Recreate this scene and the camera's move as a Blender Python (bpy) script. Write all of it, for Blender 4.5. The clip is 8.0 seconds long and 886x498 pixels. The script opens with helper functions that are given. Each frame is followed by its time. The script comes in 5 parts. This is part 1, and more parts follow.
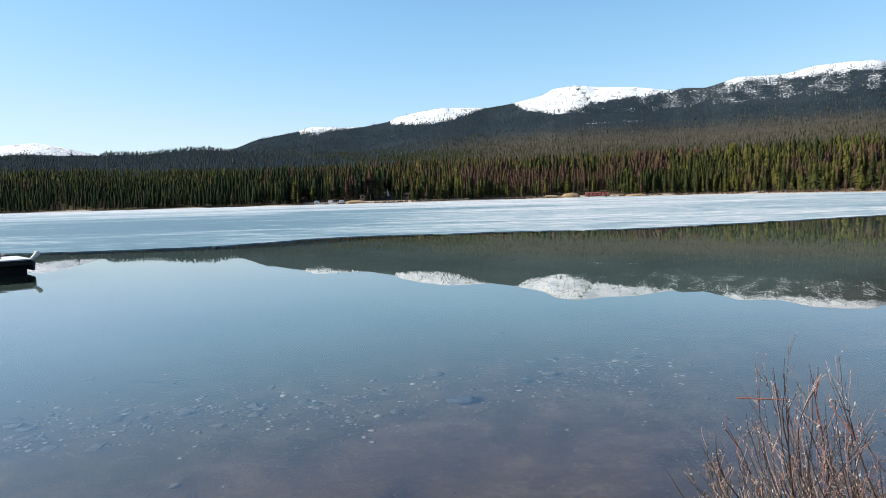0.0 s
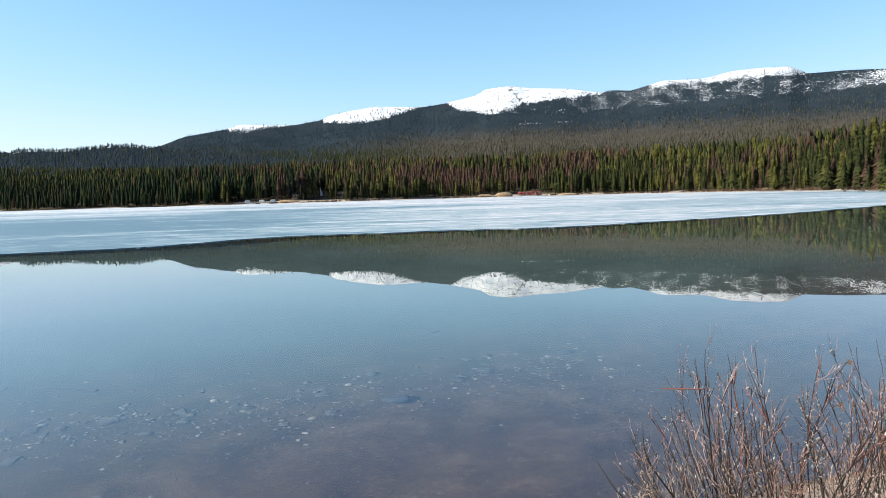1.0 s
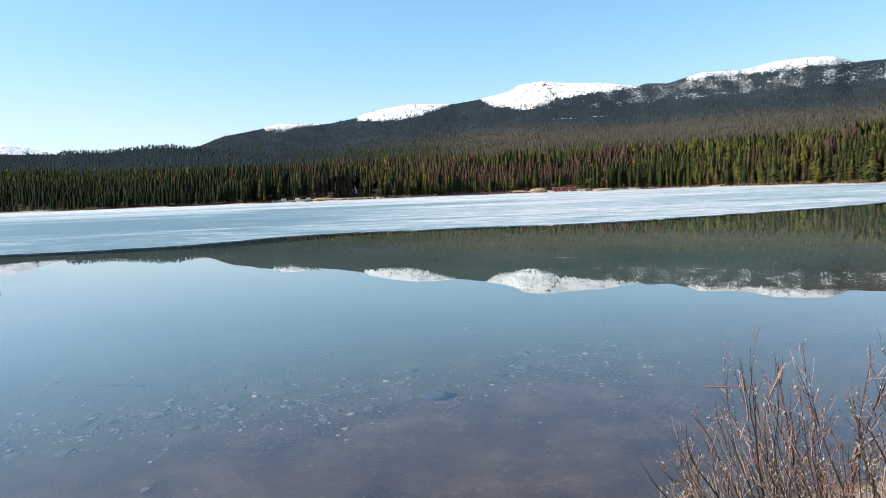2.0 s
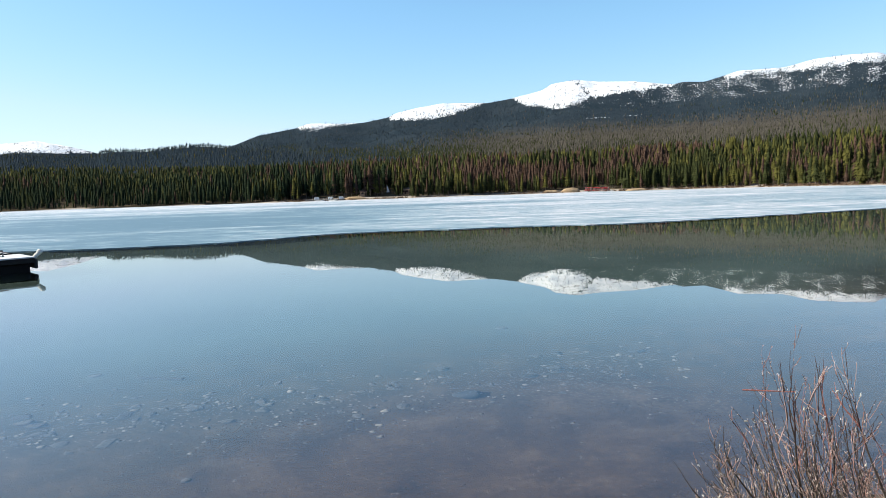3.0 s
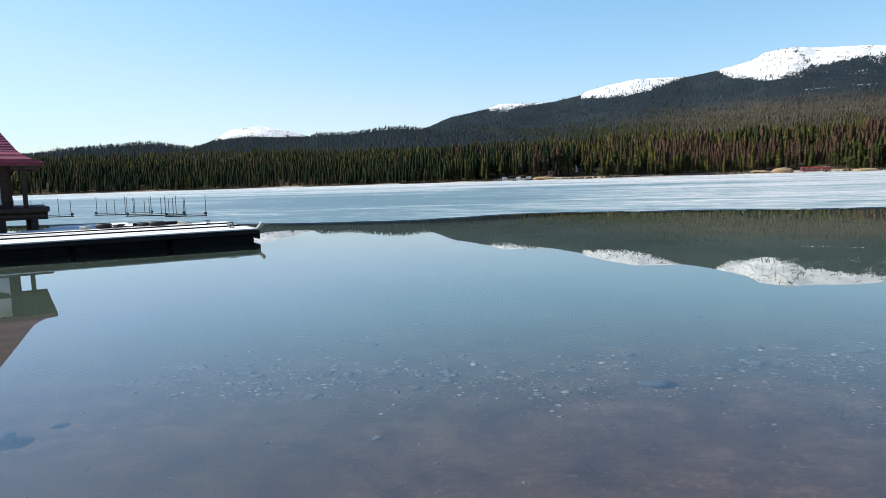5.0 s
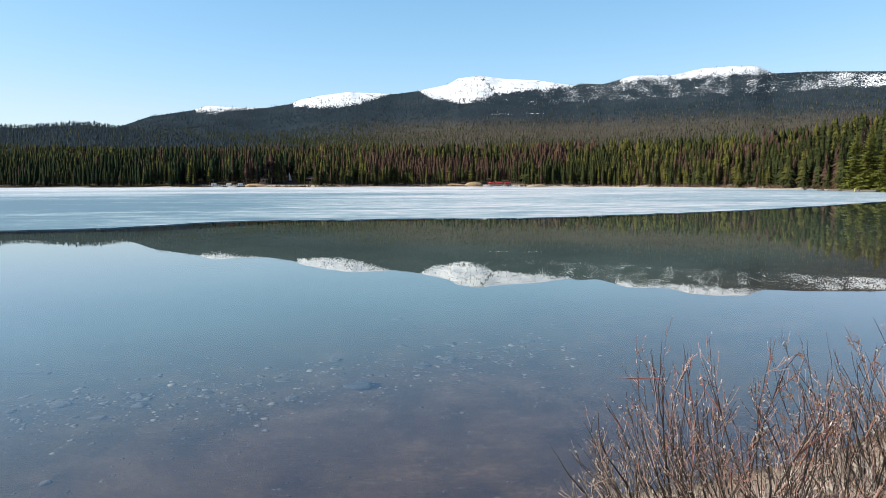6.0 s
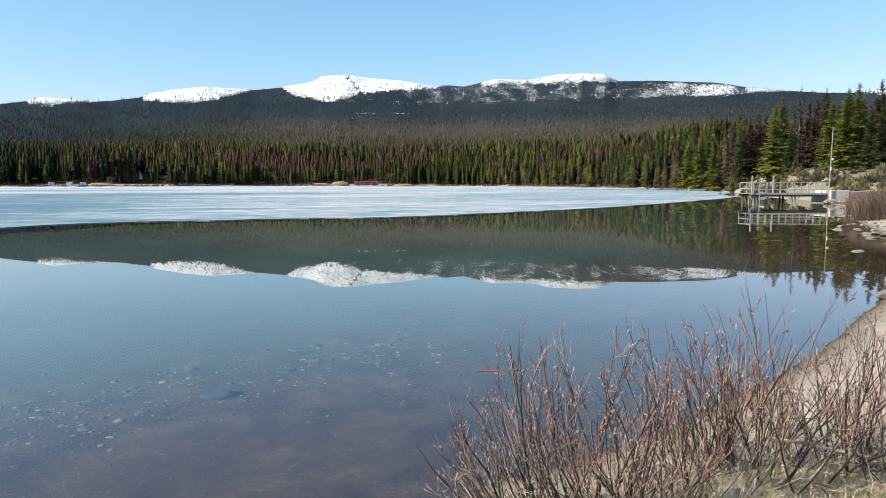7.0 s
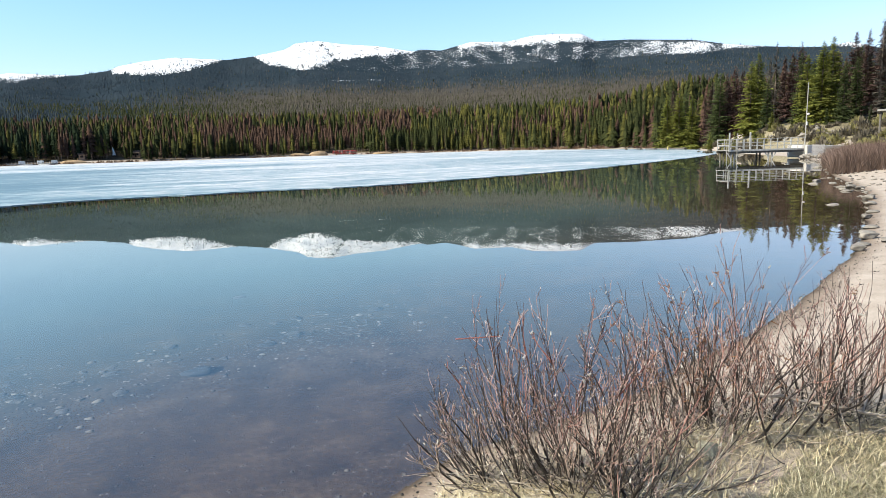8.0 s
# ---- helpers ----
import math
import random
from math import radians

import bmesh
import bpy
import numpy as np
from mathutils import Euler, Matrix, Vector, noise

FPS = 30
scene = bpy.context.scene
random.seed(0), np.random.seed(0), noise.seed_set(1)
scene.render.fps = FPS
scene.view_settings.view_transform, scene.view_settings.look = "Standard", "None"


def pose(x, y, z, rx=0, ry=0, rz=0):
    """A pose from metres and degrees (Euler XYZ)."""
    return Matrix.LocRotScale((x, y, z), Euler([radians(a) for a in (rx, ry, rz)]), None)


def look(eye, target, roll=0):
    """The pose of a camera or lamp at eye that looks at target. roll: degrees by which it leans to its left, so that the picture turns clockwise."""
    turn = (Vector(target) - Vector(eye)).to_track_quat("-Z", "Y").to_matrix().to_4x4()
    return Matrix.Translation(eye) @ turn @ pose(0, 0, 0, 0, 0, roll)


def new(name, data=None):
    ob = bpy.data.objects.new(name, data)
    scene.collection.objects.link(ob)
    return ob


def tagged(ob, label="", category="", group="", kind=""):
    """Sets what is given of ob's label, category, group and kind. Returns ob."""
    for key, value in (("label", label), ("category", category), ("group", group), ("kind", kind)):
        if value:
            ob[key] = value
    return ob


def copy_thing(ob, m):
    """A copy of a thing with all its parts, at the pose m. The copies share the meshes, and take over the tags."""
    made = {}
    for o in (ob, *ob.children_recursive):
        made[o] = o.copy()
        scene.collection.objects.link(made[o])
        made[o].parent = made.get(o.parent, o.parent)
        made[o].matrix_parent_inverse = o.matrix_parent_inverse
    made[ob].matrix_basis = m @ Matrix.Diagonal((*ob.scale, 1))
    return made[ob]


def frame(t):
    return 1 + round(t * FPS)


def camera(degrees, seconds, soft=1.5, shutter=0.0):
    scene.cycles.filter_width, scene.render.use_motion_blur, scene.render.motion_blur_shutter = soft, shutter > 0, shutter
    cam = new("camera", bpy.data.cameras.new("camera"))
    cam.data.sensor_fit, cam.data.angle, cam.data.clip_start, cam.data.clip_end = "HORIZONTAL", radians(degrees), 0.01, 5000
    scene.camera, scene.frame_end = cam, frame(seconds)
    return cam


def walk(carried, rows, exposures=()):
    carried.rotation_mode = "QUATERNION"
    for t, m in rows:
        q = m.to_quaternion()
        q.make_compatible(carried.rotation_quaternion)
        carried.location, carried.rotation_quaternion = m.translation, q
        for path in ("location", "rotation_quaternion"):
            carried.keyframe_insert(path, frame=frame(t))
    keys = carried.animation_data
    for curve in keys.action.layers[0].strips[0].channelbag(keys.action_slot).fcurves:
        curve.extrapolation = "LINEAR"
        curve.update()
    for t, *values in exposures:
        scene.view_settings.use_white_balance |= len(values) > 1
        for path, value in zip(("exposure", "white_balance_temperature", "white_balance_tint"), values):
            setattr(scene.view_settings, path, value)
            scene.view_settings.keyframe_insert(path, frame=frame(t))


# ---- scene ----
# Camera: a person on the bank turns slowly on the spot.
cam = camera(68.15, 8.0, soft=0.7)
PATH = (
    (0.0, 0.012, 0.012, 2.124, 0.00, -4.50, 1.54),
    (0.5, 0.020, 0.001, 2.125, -4.90, -4.38, 1.66),
    (1.0, 0.017, 0.009, 2.121, -5.71, -4.72, 1.57),
    (1.5, 0.009, 0.006, 2.122, -5.39, -4.70, 1.64),
    (1.7, -0.001, 0.003, 2.125, -4.13, -4.90, 1.87),
    (3.0, -0.042, -0.033, 2.131, -0.02, -4.88, 1.87),
    (3.5, -0.070, -0.098, 2.148, 7.38, -4.25, 1.56),
    (4.0, -0.105, -0.094, 2.123, 15.28, -3.14, 1.60),
    (4.2, -0.103, -0.079, 2.116, 17.62, -3.71, 1.82),
    (4.5, -0.091, -0.062, 2.114, 19.57, -4.42, 1.86),
    (4.75, -0.069, -0.039, 2.113, 18.98, -5.30, 1.79),
    (5.0, -0.041, -0.016, 2.112, 16.23, -6.10, 1.69),
    (5.3, -0.008, 0.003, 2.108, 9.90, -6.52, 1.57),
    (5.5, 0.031, 0.015, 2.101, 4.24, -6.40, 1.37),
    (6.0, 0.061, 0.030, 2.104, -8.29, -5.75, 0.04),
    (6.5, 0.090, 0.042, 2.101, -16.21, -5.58, -0.49),
    (7.0, 0.109, 0.058, 2.094, -19.85, -5.80, -0.04),
    (7.5, 0.139, 0.067, 2.109, -20.72, -7.05, 0.50),
    (8.0, 0.177, 0.099, 2.091, -21.64, -8.73, 1.71),
)
walk(cam, [(t, pose(x, y, z, 90 + pitch, roll, yaw)) for t, x, y, z, yaw, pitch, roll in PATH],
     exposures=[(t, 1.1 + e, 5840.0, 5.0) for t, e in ((0.0, -0.02), (1.5, 0.13), (3.0, 0.09), (3.5, 0.12), (4.1, 0.14), (4.6, 0.09), (5.3, -0.1), (6.0, -0.02), (6.5, -0.02), (7.3, 0.04), (8.0, 0.26))])

# ---- light ----
SUN_AZ, SUN_EL = 91.0, 40.0  # degrees left of straight ahead, degrees above the horizon
world = bpy.data.worlds.new("sky")
scene.world = world
world.use_nodes = True
wt = world.node_tree
wt.nodes.clear()
sky = wt.nodes.new("ShaderNodeTexSky")
sky.sky_type = "NISHITA"
sky.sun_disc = False
sky.sun_elevation, sky.sun_rotation = radians(SUN_EL), radians(-SUN_AZ)
sky.altitude, sky.air_density, sky.dust_density, sky.ozone_density = 300, 1.1, 0.15, 0.6
bg = wt.nodes.new("ShaderNodeBackground")
bg.inputs["Strength"].default_value = 0.075
wo = wt.nodes.new("ShaderNodeOutputWorld")
# thin spring haze: whiter towards the bright horizon, a touch more cyan and light higher up
lum = wt.nodes.new("ShaderNodeRGBToBW")
span = wt.nodes.new("ShaderNodeMapRange")
span.inputs[1].default_value, span.inputs[2].default_value = 1.6, 10.0
tone = wt.nodes.new("ShaderNodeValToRGB")
for pos, col in ((0.0, (0.94, 0.95, 1.13)), (0.18, (0.96, 1.09, 1.08)), (0.5, (0.95, 0.88, 0.96)), (1.0, (0.58, 0.60, 0.66))):
    el = tone.color_ramp.elements.new(pos) if 0 < pos < 1 else tone.color_ramp.elements[int(pos) * -1]
    el.color = (*col, 1)
cast = wt.nodes.new("ShaderNodeMix")
cast.data_type, cast.blend_type = "RGBA", "MULTIPLY"
cast.inputs[0].default_value = 1.0
wt.links.new(sky.outputs[0], lum.inputs[0])
wt.links.new(lum.outputs[0], span.inputs[0])
wt.links.new(span.outputs[0], tone.inputs[0])
wt.links.new(sky.outputs[0], cast.inputs[6])
wt.links.new(tone.outputs[0], cast.inputs[7])
wt.links.new(cast.outputs[2], bg.inputs[0])
wt.links.new(bg.outputs[0], wo.inputs[0])
sun = new("sun", bpy.data.lights.new("sun", "SUN"))
sun.data.energy, sun.data.angle, sun.data.color = 4.6, radians(0.53), (1.0, 0.87, 0.67)
to_sun = Vector((-math.sin(radians(SUN_AZ)) * math.cos(radians(SUN_EL)), math.cos(radians(SUN_AZ)) * math.cos(radians(SUN_EL)), math.sin(radians(SUN_EL))))
sun.matrix_world = look(to_sun * 300, (0, 0, 0))


# ---- materials ----
class Mat:
    """A small wrapper round a node material."""

    def __init__(self, name, rough=0.8, spec=0.3, metal=0.0):
        self.m = bpy.data.materials.new(name)
        self.m.use_nodes = True
        self.t = self.m.node_tree
        self.p = self.t.nodes["Principled BSDF"]
        self.p.inputs["Roughness"].default_value = rough
        self.p.inputs["Specular IOR Level"].default_value = spec
        self.p.inputs["Metallic"].default_value = metal

    def node(self, kind, **inputs):
        n = self.t.nodes.new("ShaderNode" + kind)
        for k, v in inputs.items():
            self.plug(n.inputs[k.replace("_", " ")], v)
        return n

    def plug(self, socket, v):
        if isinstance(v, bpy.types.NodeSocket):
            self.t.links.new(v, socket)
        else:
            socket.default_value = v

    def coords(self, scale=(1, 1, 1), local=False):
        c = self.node("TexCoord")
        g = self.node("NewGeometry")
        mp = self.node("Mapping")
        self.plug(mp.inputs["Vector"], c.outputs["Object"] if local else g.outputs["Position"])
        mp.inputs["Scale"].default_value = scale
        return mp.outputs[0]

    def noise(self, scale, detail=4, rough=0.6, vec=None, dist=0.0):
        n = self.node("TexNoise", Scale=scale, Detail=detail, Roughness=rough, Distortion=dist)
        self.plug(n.inputs["Vector"], vec if vec is not None else self.coords())
        return n.outputs["Fac"]

    def ramp(self, fac, stops):
        r = self.node("ValToRGB")
        e = r.color_ramp.elements
        while len(e) < len(stops):
            e.new(0.5)
        for el, (pos, col) in zip(e, stops):
            el.position, el.color = pos, (*col, 1) if len(col) == 3 else col
        self.plug(r.inputs[0], fac)
        return r.outputs[0]

    def mix(self, fac, a, b, mode="MIX"):
        n = self.t.nodes.new("ShaderNodeMix")
        n.data_type, n.blend_type = "RGBA", mode
        self.plug(n.inputs[0], fac)
        for s, v in ((n.inputs[6], a), (n.inputs[7], b)):
            self.plug(s, (*v, 1) if isinstance(v, tuple) and len(v) == 3 else v)
        return n.outputs[2]

    def math(self, op, a, b=0.0, clamp=False):
        n = self.t.nodes.new("ShaderNodeMath")
        n.operation, n.use_clamp = op, clamp
        self.plug(n.inputs[0], a)
        self.plug(n.inputs[1], b)
        return n.outputs[0]

    def step(self, v, lo, hi):
        n = self.t.nodes.new("ShaderNodeMapRange")
        n.interpolation_type = "SMOOTHSTEP"
        self.plug(n.inputs[0], v)
        self.plug(n.inputs[1], lo)
        self.plug(n.inputs[2], hi)
        return n.outputs[0]

    def attr(self, name):
        n = self.t.nodes.new("ShaderNodeAttribute")
        n.attribute_name = name
        return n.outputs["Fac"]

    def bump(self, height, strength=0.3, dist=0.02):
        b = self.node("Bump", Strength=strength, Distance=dist, Height=height)
        self.plug(self.p.inputs["Normal"], b.outputs[0])
        return b.outputs[0]

    def color(self, v):
        self.plug(self.p.inputs["Base Color"], (*v, 1) if isinstance(v, tuple) and len(v) == 3 else v)
        return self


def surface(name, a, b, scale=4.0, rough=0.8, spec=0.3, grain=0.2, stretch=(1, 1, 1), local=True, vary=0.0, metal=0.0):
    """Two tones mixed by coarse stains and fine grain, with a little relief; vary: how far single pieces differ."""
    k = Mat(name, rough, spec, metal)
    v = k.coords(stretch, local)
    big, fine = k.noise(scale, 3, 0.6, v), k.noise(scale * 9, 4, 0.7, v)
    both = k.math("ADD", k.math("MULTIPLY", big, 0.6), k.math("MULTIPLY", fine, 0.4))
    c = k.ramp(both, [(0.3, a), (0.7, b)])
    if vary:
        r = k.node("ObjectInfo").outputs["Random"]
        c = k.mix(1.0, c, k.ramp(r, [(0.0, (1 - vary,) * 3), (1.0, (1.0,) * 3)]), "MULTIPLY")
    k.color(c)
    if grain:
        k.bump(fine, grain, 0.01)
    return k.m


def foliage(name, dark, light, through_light=0.25):
    """Needles: tone varies from tree to tree and clump to clump; some light comes through."""
    k = Mat(name, 0.9, 0.03)
    g = k.node("NewGeometry")
    isl = g.outputs["Random Per Island"]
    clump = k.noise(0.17, 4, 0.7)
    f = k.math("ADD", k.math("MULTIPLY", isl, 0.30), k.math("ADD", k.math("MULTIPLY", clump, 0.9), -0.10))
    c = k.ramp(f, [(0.2, dark), (0.8, light)])
    k.color(c)
    tr = k.node("BsdfTranslucent")
    k.plug(tr.inputs[0], c)
    mx = k.node("MixShader")
    mx.inputs[0].default_value = through_light
    k.t.links.new(k.p.outputs[0], mx.inputs[1])
    k.t.links.new(tr.outputs[0], mx.inputs[2])
    k.t.links.new(mx.outputs[0], k.t.nodes["Material Output"].inputs[0])
    return k.m


PINE = foliage("pine_needles", (0.016, 0.018, 0.006), (0.102, 0.095, 0.026), 0.2)
SPRUCE = foliage("spruce_needles", (0.010, 0.013, 0.006), (0.045, 0.050, 0.018), 0.15)
DEAD = foliage("dead_needles", (0.024, 0.015, 0.011), (0.084, 0.053, 0.039), 0.12)
BARK = surface("bark", (0.07, 0.05, 0.04), (0.20, 0.16, 0.13), 3.0, 0.9, 0.1, 0.6, (1, 1, 0.3))
GREY_PINE = foliage("grey_pine_needles", (0.034, 0.032, 0.026), (0.088, 0.078, 0.063), 0.1)
# Brighter pine and spruce for the bank, its sunshine put into their colour.
BANK_PINE = foliage("sunlit_pine_needles", (0.060, 0.074, 0.016), (0.235, 0.235, 0.055), 0.4)
BANK_SPRUCE = foliage("sunlit_spruce_needles", (0.026, 0.038, 0.017), (0.105, 0.122, 0.046), 0.3)
BANK_DEAD = foliage("dark_dead_needles", (0.034, 0.022, 0.020), (0.110, 0.068, 0.057), 0.15)
# Far spruce with the blue of distance haze put into its needle colour.
HAZE_SPRUCE = foliage("hazed_spruce_needles", (0.015, 0.024, 0.033), (0.038, 0.050, 0.062), 0.1)
# Spruce darkened in its colour for the backlit, shaded left shore.
SHADE_SPRUCE = foliage("shaded_spruce_needles", (0.007, 0.012, 0.007), (0.021, 0.030, 0.015), 0.1)
CONIFER = (PINE, SPRUCE, DEAD, GREY_PINE, HAZE_SPRUCE, SHADE_SPRUCE)


def ground_material():
    k = Mat("ground", 0.9, 0.15)
    s, snow, grass, far = k.attr("shore"), k.attr("snow"), k.attr("grass"), k.attr("far")
    n_big, n_mid, n_fine = k.noise(0.25, 4), k.noise(2.2, 5, 0.65), k.noise(26, 4, 0.75)
    n_peb = k.noise(70, 2, 0.6)
    sand = k.ramp(k.math("ADD", k.math("MULTIPLY", n_mid, 0.5), k.math("MULTIPLY", n_fine, 0.5)), [(0.3, (0.22, 0.180, 0.145)), (0.55, (0.34, 0.288, 0.238)), (0.75, (0.45, 0.385, 0.325))])
    wet = k.mix(k.step(s, 0.02, 0.55), (0.55, 0.50, 0.46), (1.0, 1.0, 1.0))
    sand = k.mix(1.0, sand, wet, "MULTIPLY")
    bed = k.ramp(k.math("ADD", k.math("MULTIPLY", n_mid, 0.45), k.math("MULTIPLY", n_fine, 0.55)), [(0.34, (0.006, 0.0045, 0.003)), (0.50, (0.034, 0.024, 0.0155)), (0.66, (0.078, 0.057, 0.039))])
    # deep bed: the water's light loss and upwelling are put into this tone
    deep_tone = k.ramp(n_big, [(0.3, (0.026, 0.039, 0.035)), (0.7, (0.043, 0.062, 0.056))])
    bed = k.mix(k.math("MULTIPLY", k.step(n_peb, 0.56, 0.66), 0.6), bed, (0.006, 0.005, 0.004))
    bed = k.mix(k.step(s, -2.6, -9.0), bed, deep_tone)
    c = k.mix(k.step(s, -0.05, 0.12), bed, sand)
    turf = k.ramp(k.math("ADD", k.math("MULTIPLY", n_mid, 0.6), k.math("MULTIPLY", n_fine, 0.4)), [(0.3, (0.09, 0.075, 0.045)), (0.55, (0.24, 0.205, 0.13)), (0.75, (0.38, 0.33, 0.22))])
    c = k.mix(k.step(k.math("ADD", grass, k.math("MULTIPLY", k.math("SUBTRACT", n_mid, 0.5), 0.9)), 0.35, 0.65), c, turf)
    floor = k.ramp(k.math("ADD", k.math("MULTIPLY", k.noise(0.05, 5), 0.5), k.math("MULTIPLY", k.noise(0.5, 4), 0.5)), [(0.35, (0.028, 0.024, 0.015)), (0.55, (0.070, 0.056, 0.036)), (0.72, (0.17, 0.135, 0.090))])
    c = k.mix(k.step(far, 0.3, 0.7), c, floor)
    # wooded mountain ground; its blue-grey is distance haze put into the colour
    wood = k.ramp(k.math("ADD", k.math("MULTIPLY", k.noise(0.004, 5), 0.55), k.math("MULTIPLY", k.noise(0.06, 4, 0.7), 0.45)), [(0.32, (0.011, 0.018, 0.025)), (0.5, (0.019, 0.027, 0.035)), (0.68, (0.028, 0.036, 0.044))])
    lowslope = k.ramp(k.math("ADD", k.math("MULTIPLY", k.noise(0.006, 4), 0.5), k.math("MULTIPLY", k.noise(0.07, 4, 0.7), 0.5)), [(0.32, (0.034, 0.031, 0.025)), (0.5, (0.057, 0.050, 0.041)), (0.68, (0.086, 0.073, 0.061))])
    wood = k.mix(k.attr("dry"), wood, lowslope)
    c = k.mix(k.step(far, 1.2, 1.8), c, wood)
    tall = k.t.nodes.new("ShaderNodeAttribute")
    tall.attribute_name = "face"
    tall = tall.outputs["Vector"]
    squash = k.node("Mapping")
    k.plug(squash.inputs["Vector"], tall)
    squash.inputs["Scale"].default_value = (0.35, 1, 1)
    patch = k.math("ADD", k.math("MULTIPLY", k.noise(0.012, 3, 0.6, tall), 0.36), k.math("MULTIPLY", k.noise(0.10, 3, 0.8, tall), 0.64))
    white = k.step(k.math("SUBTRACT", snow, patch), -0.03, 0.03)
    # bare scree and scrub showing in thin level lines through the snow
    scree = k.step(k.math("ABSOLUTE", k.math("SUBTRACT", k.noise(0.034, 2, 0.5, squash.outputs[0], 0.5), 0.5)), 0.030, 0.008)
    scree = k.math("MULTIPLY", scree, k.step(k.noise(0.016, 4, 0.75, tall), 0.50, 0.58))
    c = k.mix(white, c, k.mix(scree, k.ramp(k.noise(0.014, 4, 0.7, tall, 0.8), [(0.35, (0.40, 0.43, 0.48)), (0.58, (0.62, 0.62, 0.63))]), (0.13, 0.125, 0.12)))
    k.color(c)
    k.plug(k.p.inputs["Specular IOR Level"], k.math("MULTIPLY", k.step(far, 0.6, 0.1), 0.15))
    k.bump(k.math("ADD", n_fine, k.math("MULTIPLY", n_peb, 0.5)), 0.5, 0.015)
    return k.m


def water_material():
    k = Mat("lake_water", 0.006, 0.5)
    k.color((0.88, 0.93, 0.95))
    k.p.inputs["Transmission Weight"].default_value = 1.0
    k.p.inputs["IOR"].default_value = 1.78
    slow = k.noise(0.9, 2, 0.4, k.coords((1.0, 0.8, 1)))
    k.bump(slow, 0.012, 0.015)
    return k.m


def ice_material():
    k = Mat("rotting_ice", 0.45, 0.4)
    v = k.coords((0.13, 0.45, 1))
    big, mid = k.noise(0.10, 3, 0.55, v, 0.8), k.noise(1.1, 6, 0.8, v, 0.5)
    fine = k.noise(1.6, 5, 0.75, k.coords((0.45, 1.0, 1)), 0.6)
    g = k.node("NewGeometry")
    xyz = k.node("SeparateXYZ")
    k.plug(xyz.inputs[0], g.outputs["Position"])
    thin = k.math("MULTIPLY", k.step(xyz.outputs[0], 10.0, -22.0), k.step(xyz.outputs[1], 150.0, 75.0))
    f = k.math("ADD", k.math("MULTIPLY", big, 0.42), k.math("ADD", k.math("MULTIPLY", mid, 0.62), k.math("MULTIPLY", fine, 0.40)))
    f = k.math("SUBTRACT", k.math("SUBTRACT", k.math("ADD", f, k.math("MULTIPLY", k.step(xyz.outputs[1], 150.0, 260.0), 0.035)), 0.240), k.math("MULTIPLY", thin, 0.125))
    c = k.ramp(f, [(0.37, (0.08, 0.13, 0.155)), (0.45, (0.20, 0.26, 0.28)), (0.51, (0.37, 0.38, 0.385)), (0.58, (0.60, 0.55, 0.545))])
    k.color(c)
    k.bump(k.math("ADD", mid, k.math("MULTIPLY", fine, 0.3)), 0.35, 0.06)
    return k.m


GROUND, WATER, ICE = ground_material(), water_material(), ice_material()


# ---- building helpers ----
def empty(name, x, y, z=0.0, turn=0.0, **tags):
    ob = new(name)
    ob.matrix_world = pose(x, y, z, 0, 0, turn)
    return tagged(ob, **tags)


def part(name, bm, material, parent=None, label="", smooth=False):
    """Links a bmesh (in its parent's space) as one mesh object under a thing or a part."""
    me = bpy.data.meshes.new(name)
    bm.to_mesh(me)
    bm.free()
    me.materials.append(material)
    if smooth:
        me.shade_smooth()
    ob = new(name, me)
    ob.parent = parent
    return tagged(ob, label)


def sheet(name, verts, faces, materials, index=None, smooth=False):
    """A mesh from arrays of triangles or quads."""
    verts, faces = np.asarray(verts, np.float32), np.asarray(faces, np.int32)
    me = bpy.data.meshes.new(name)
    n, k = faces.shape
    me.vertices.add(len(verts))
    me.vertices.foreach_set("co", verts.ravel())
    me.loops.add(n * k)
    me.loops.foreach_set("vertex_index", faces.ravel())
    me.polygons.add(n)
    me.polygons.foreach_set("loop_start", np.arange(0, n * k, k, dtype=np.int32))
    if index is not None:
        me.polygons.foreach_set("material_index", np.asarray(index, np.int32))
    me.update(calc_edges=True)
    for m in materials:
        me.materials.append(m)
    if smooth:
        me.shade_smooth()
    return me


def box(bm, x0, y0, z0, x1, y1, z1, bevel=0.0):
    made = bmesh.ops.create_cube(bm, size=1, matrix=Matrix.LocRotScale(((x0 + x1) / 2, (y0 + y1) / 2, (z0 + z1) / 2), None, (x1 - x0, y1 - y0, z1 - z0)))
    if bevel:
        edges = list({e for v in made["verts"] for e in v.link_edges})
        bmesh.ops.bevel(bm, geom=edges, offset=bevel, segments=1, affect="EDGES")
    return bm


def rod(bm, a, b, r0, r1=None, sides=8):
    """A tapered round bar from a to b."""
    a, b = Vector(a), Vector(b)
    r1 = r0 if r1 is None else r1
    m = Matrix.Translation((a + b) / 2) @ (b - a).to_track_quat("Z", "Y").to_matrix().to_4x4()
    bmesh.ops.create_cone(bm, cap_ends=True, segments=sides, radius1=r0, radius2=r1, depth=(b - a).length, matrix=m)
    return bm


def smoothstep(v, lo, hi):
    u = np.clip((v - lo) / (hi - lo), 0, 1)
    return u * u * (3 - 2 * u)


def rounded_line(points, per=8, closed=True):
    """A Catmull-Rom curve through the points."""
    p = np.array(points, float)
    n, out = len(p), []
    for i in range(n if closed else n - 1):
        a, b, c, d = (p[(i + j) % n] if closed else p[min(max(i + j, 0), n - 1)] for j in (-1, 0, 1, 2))
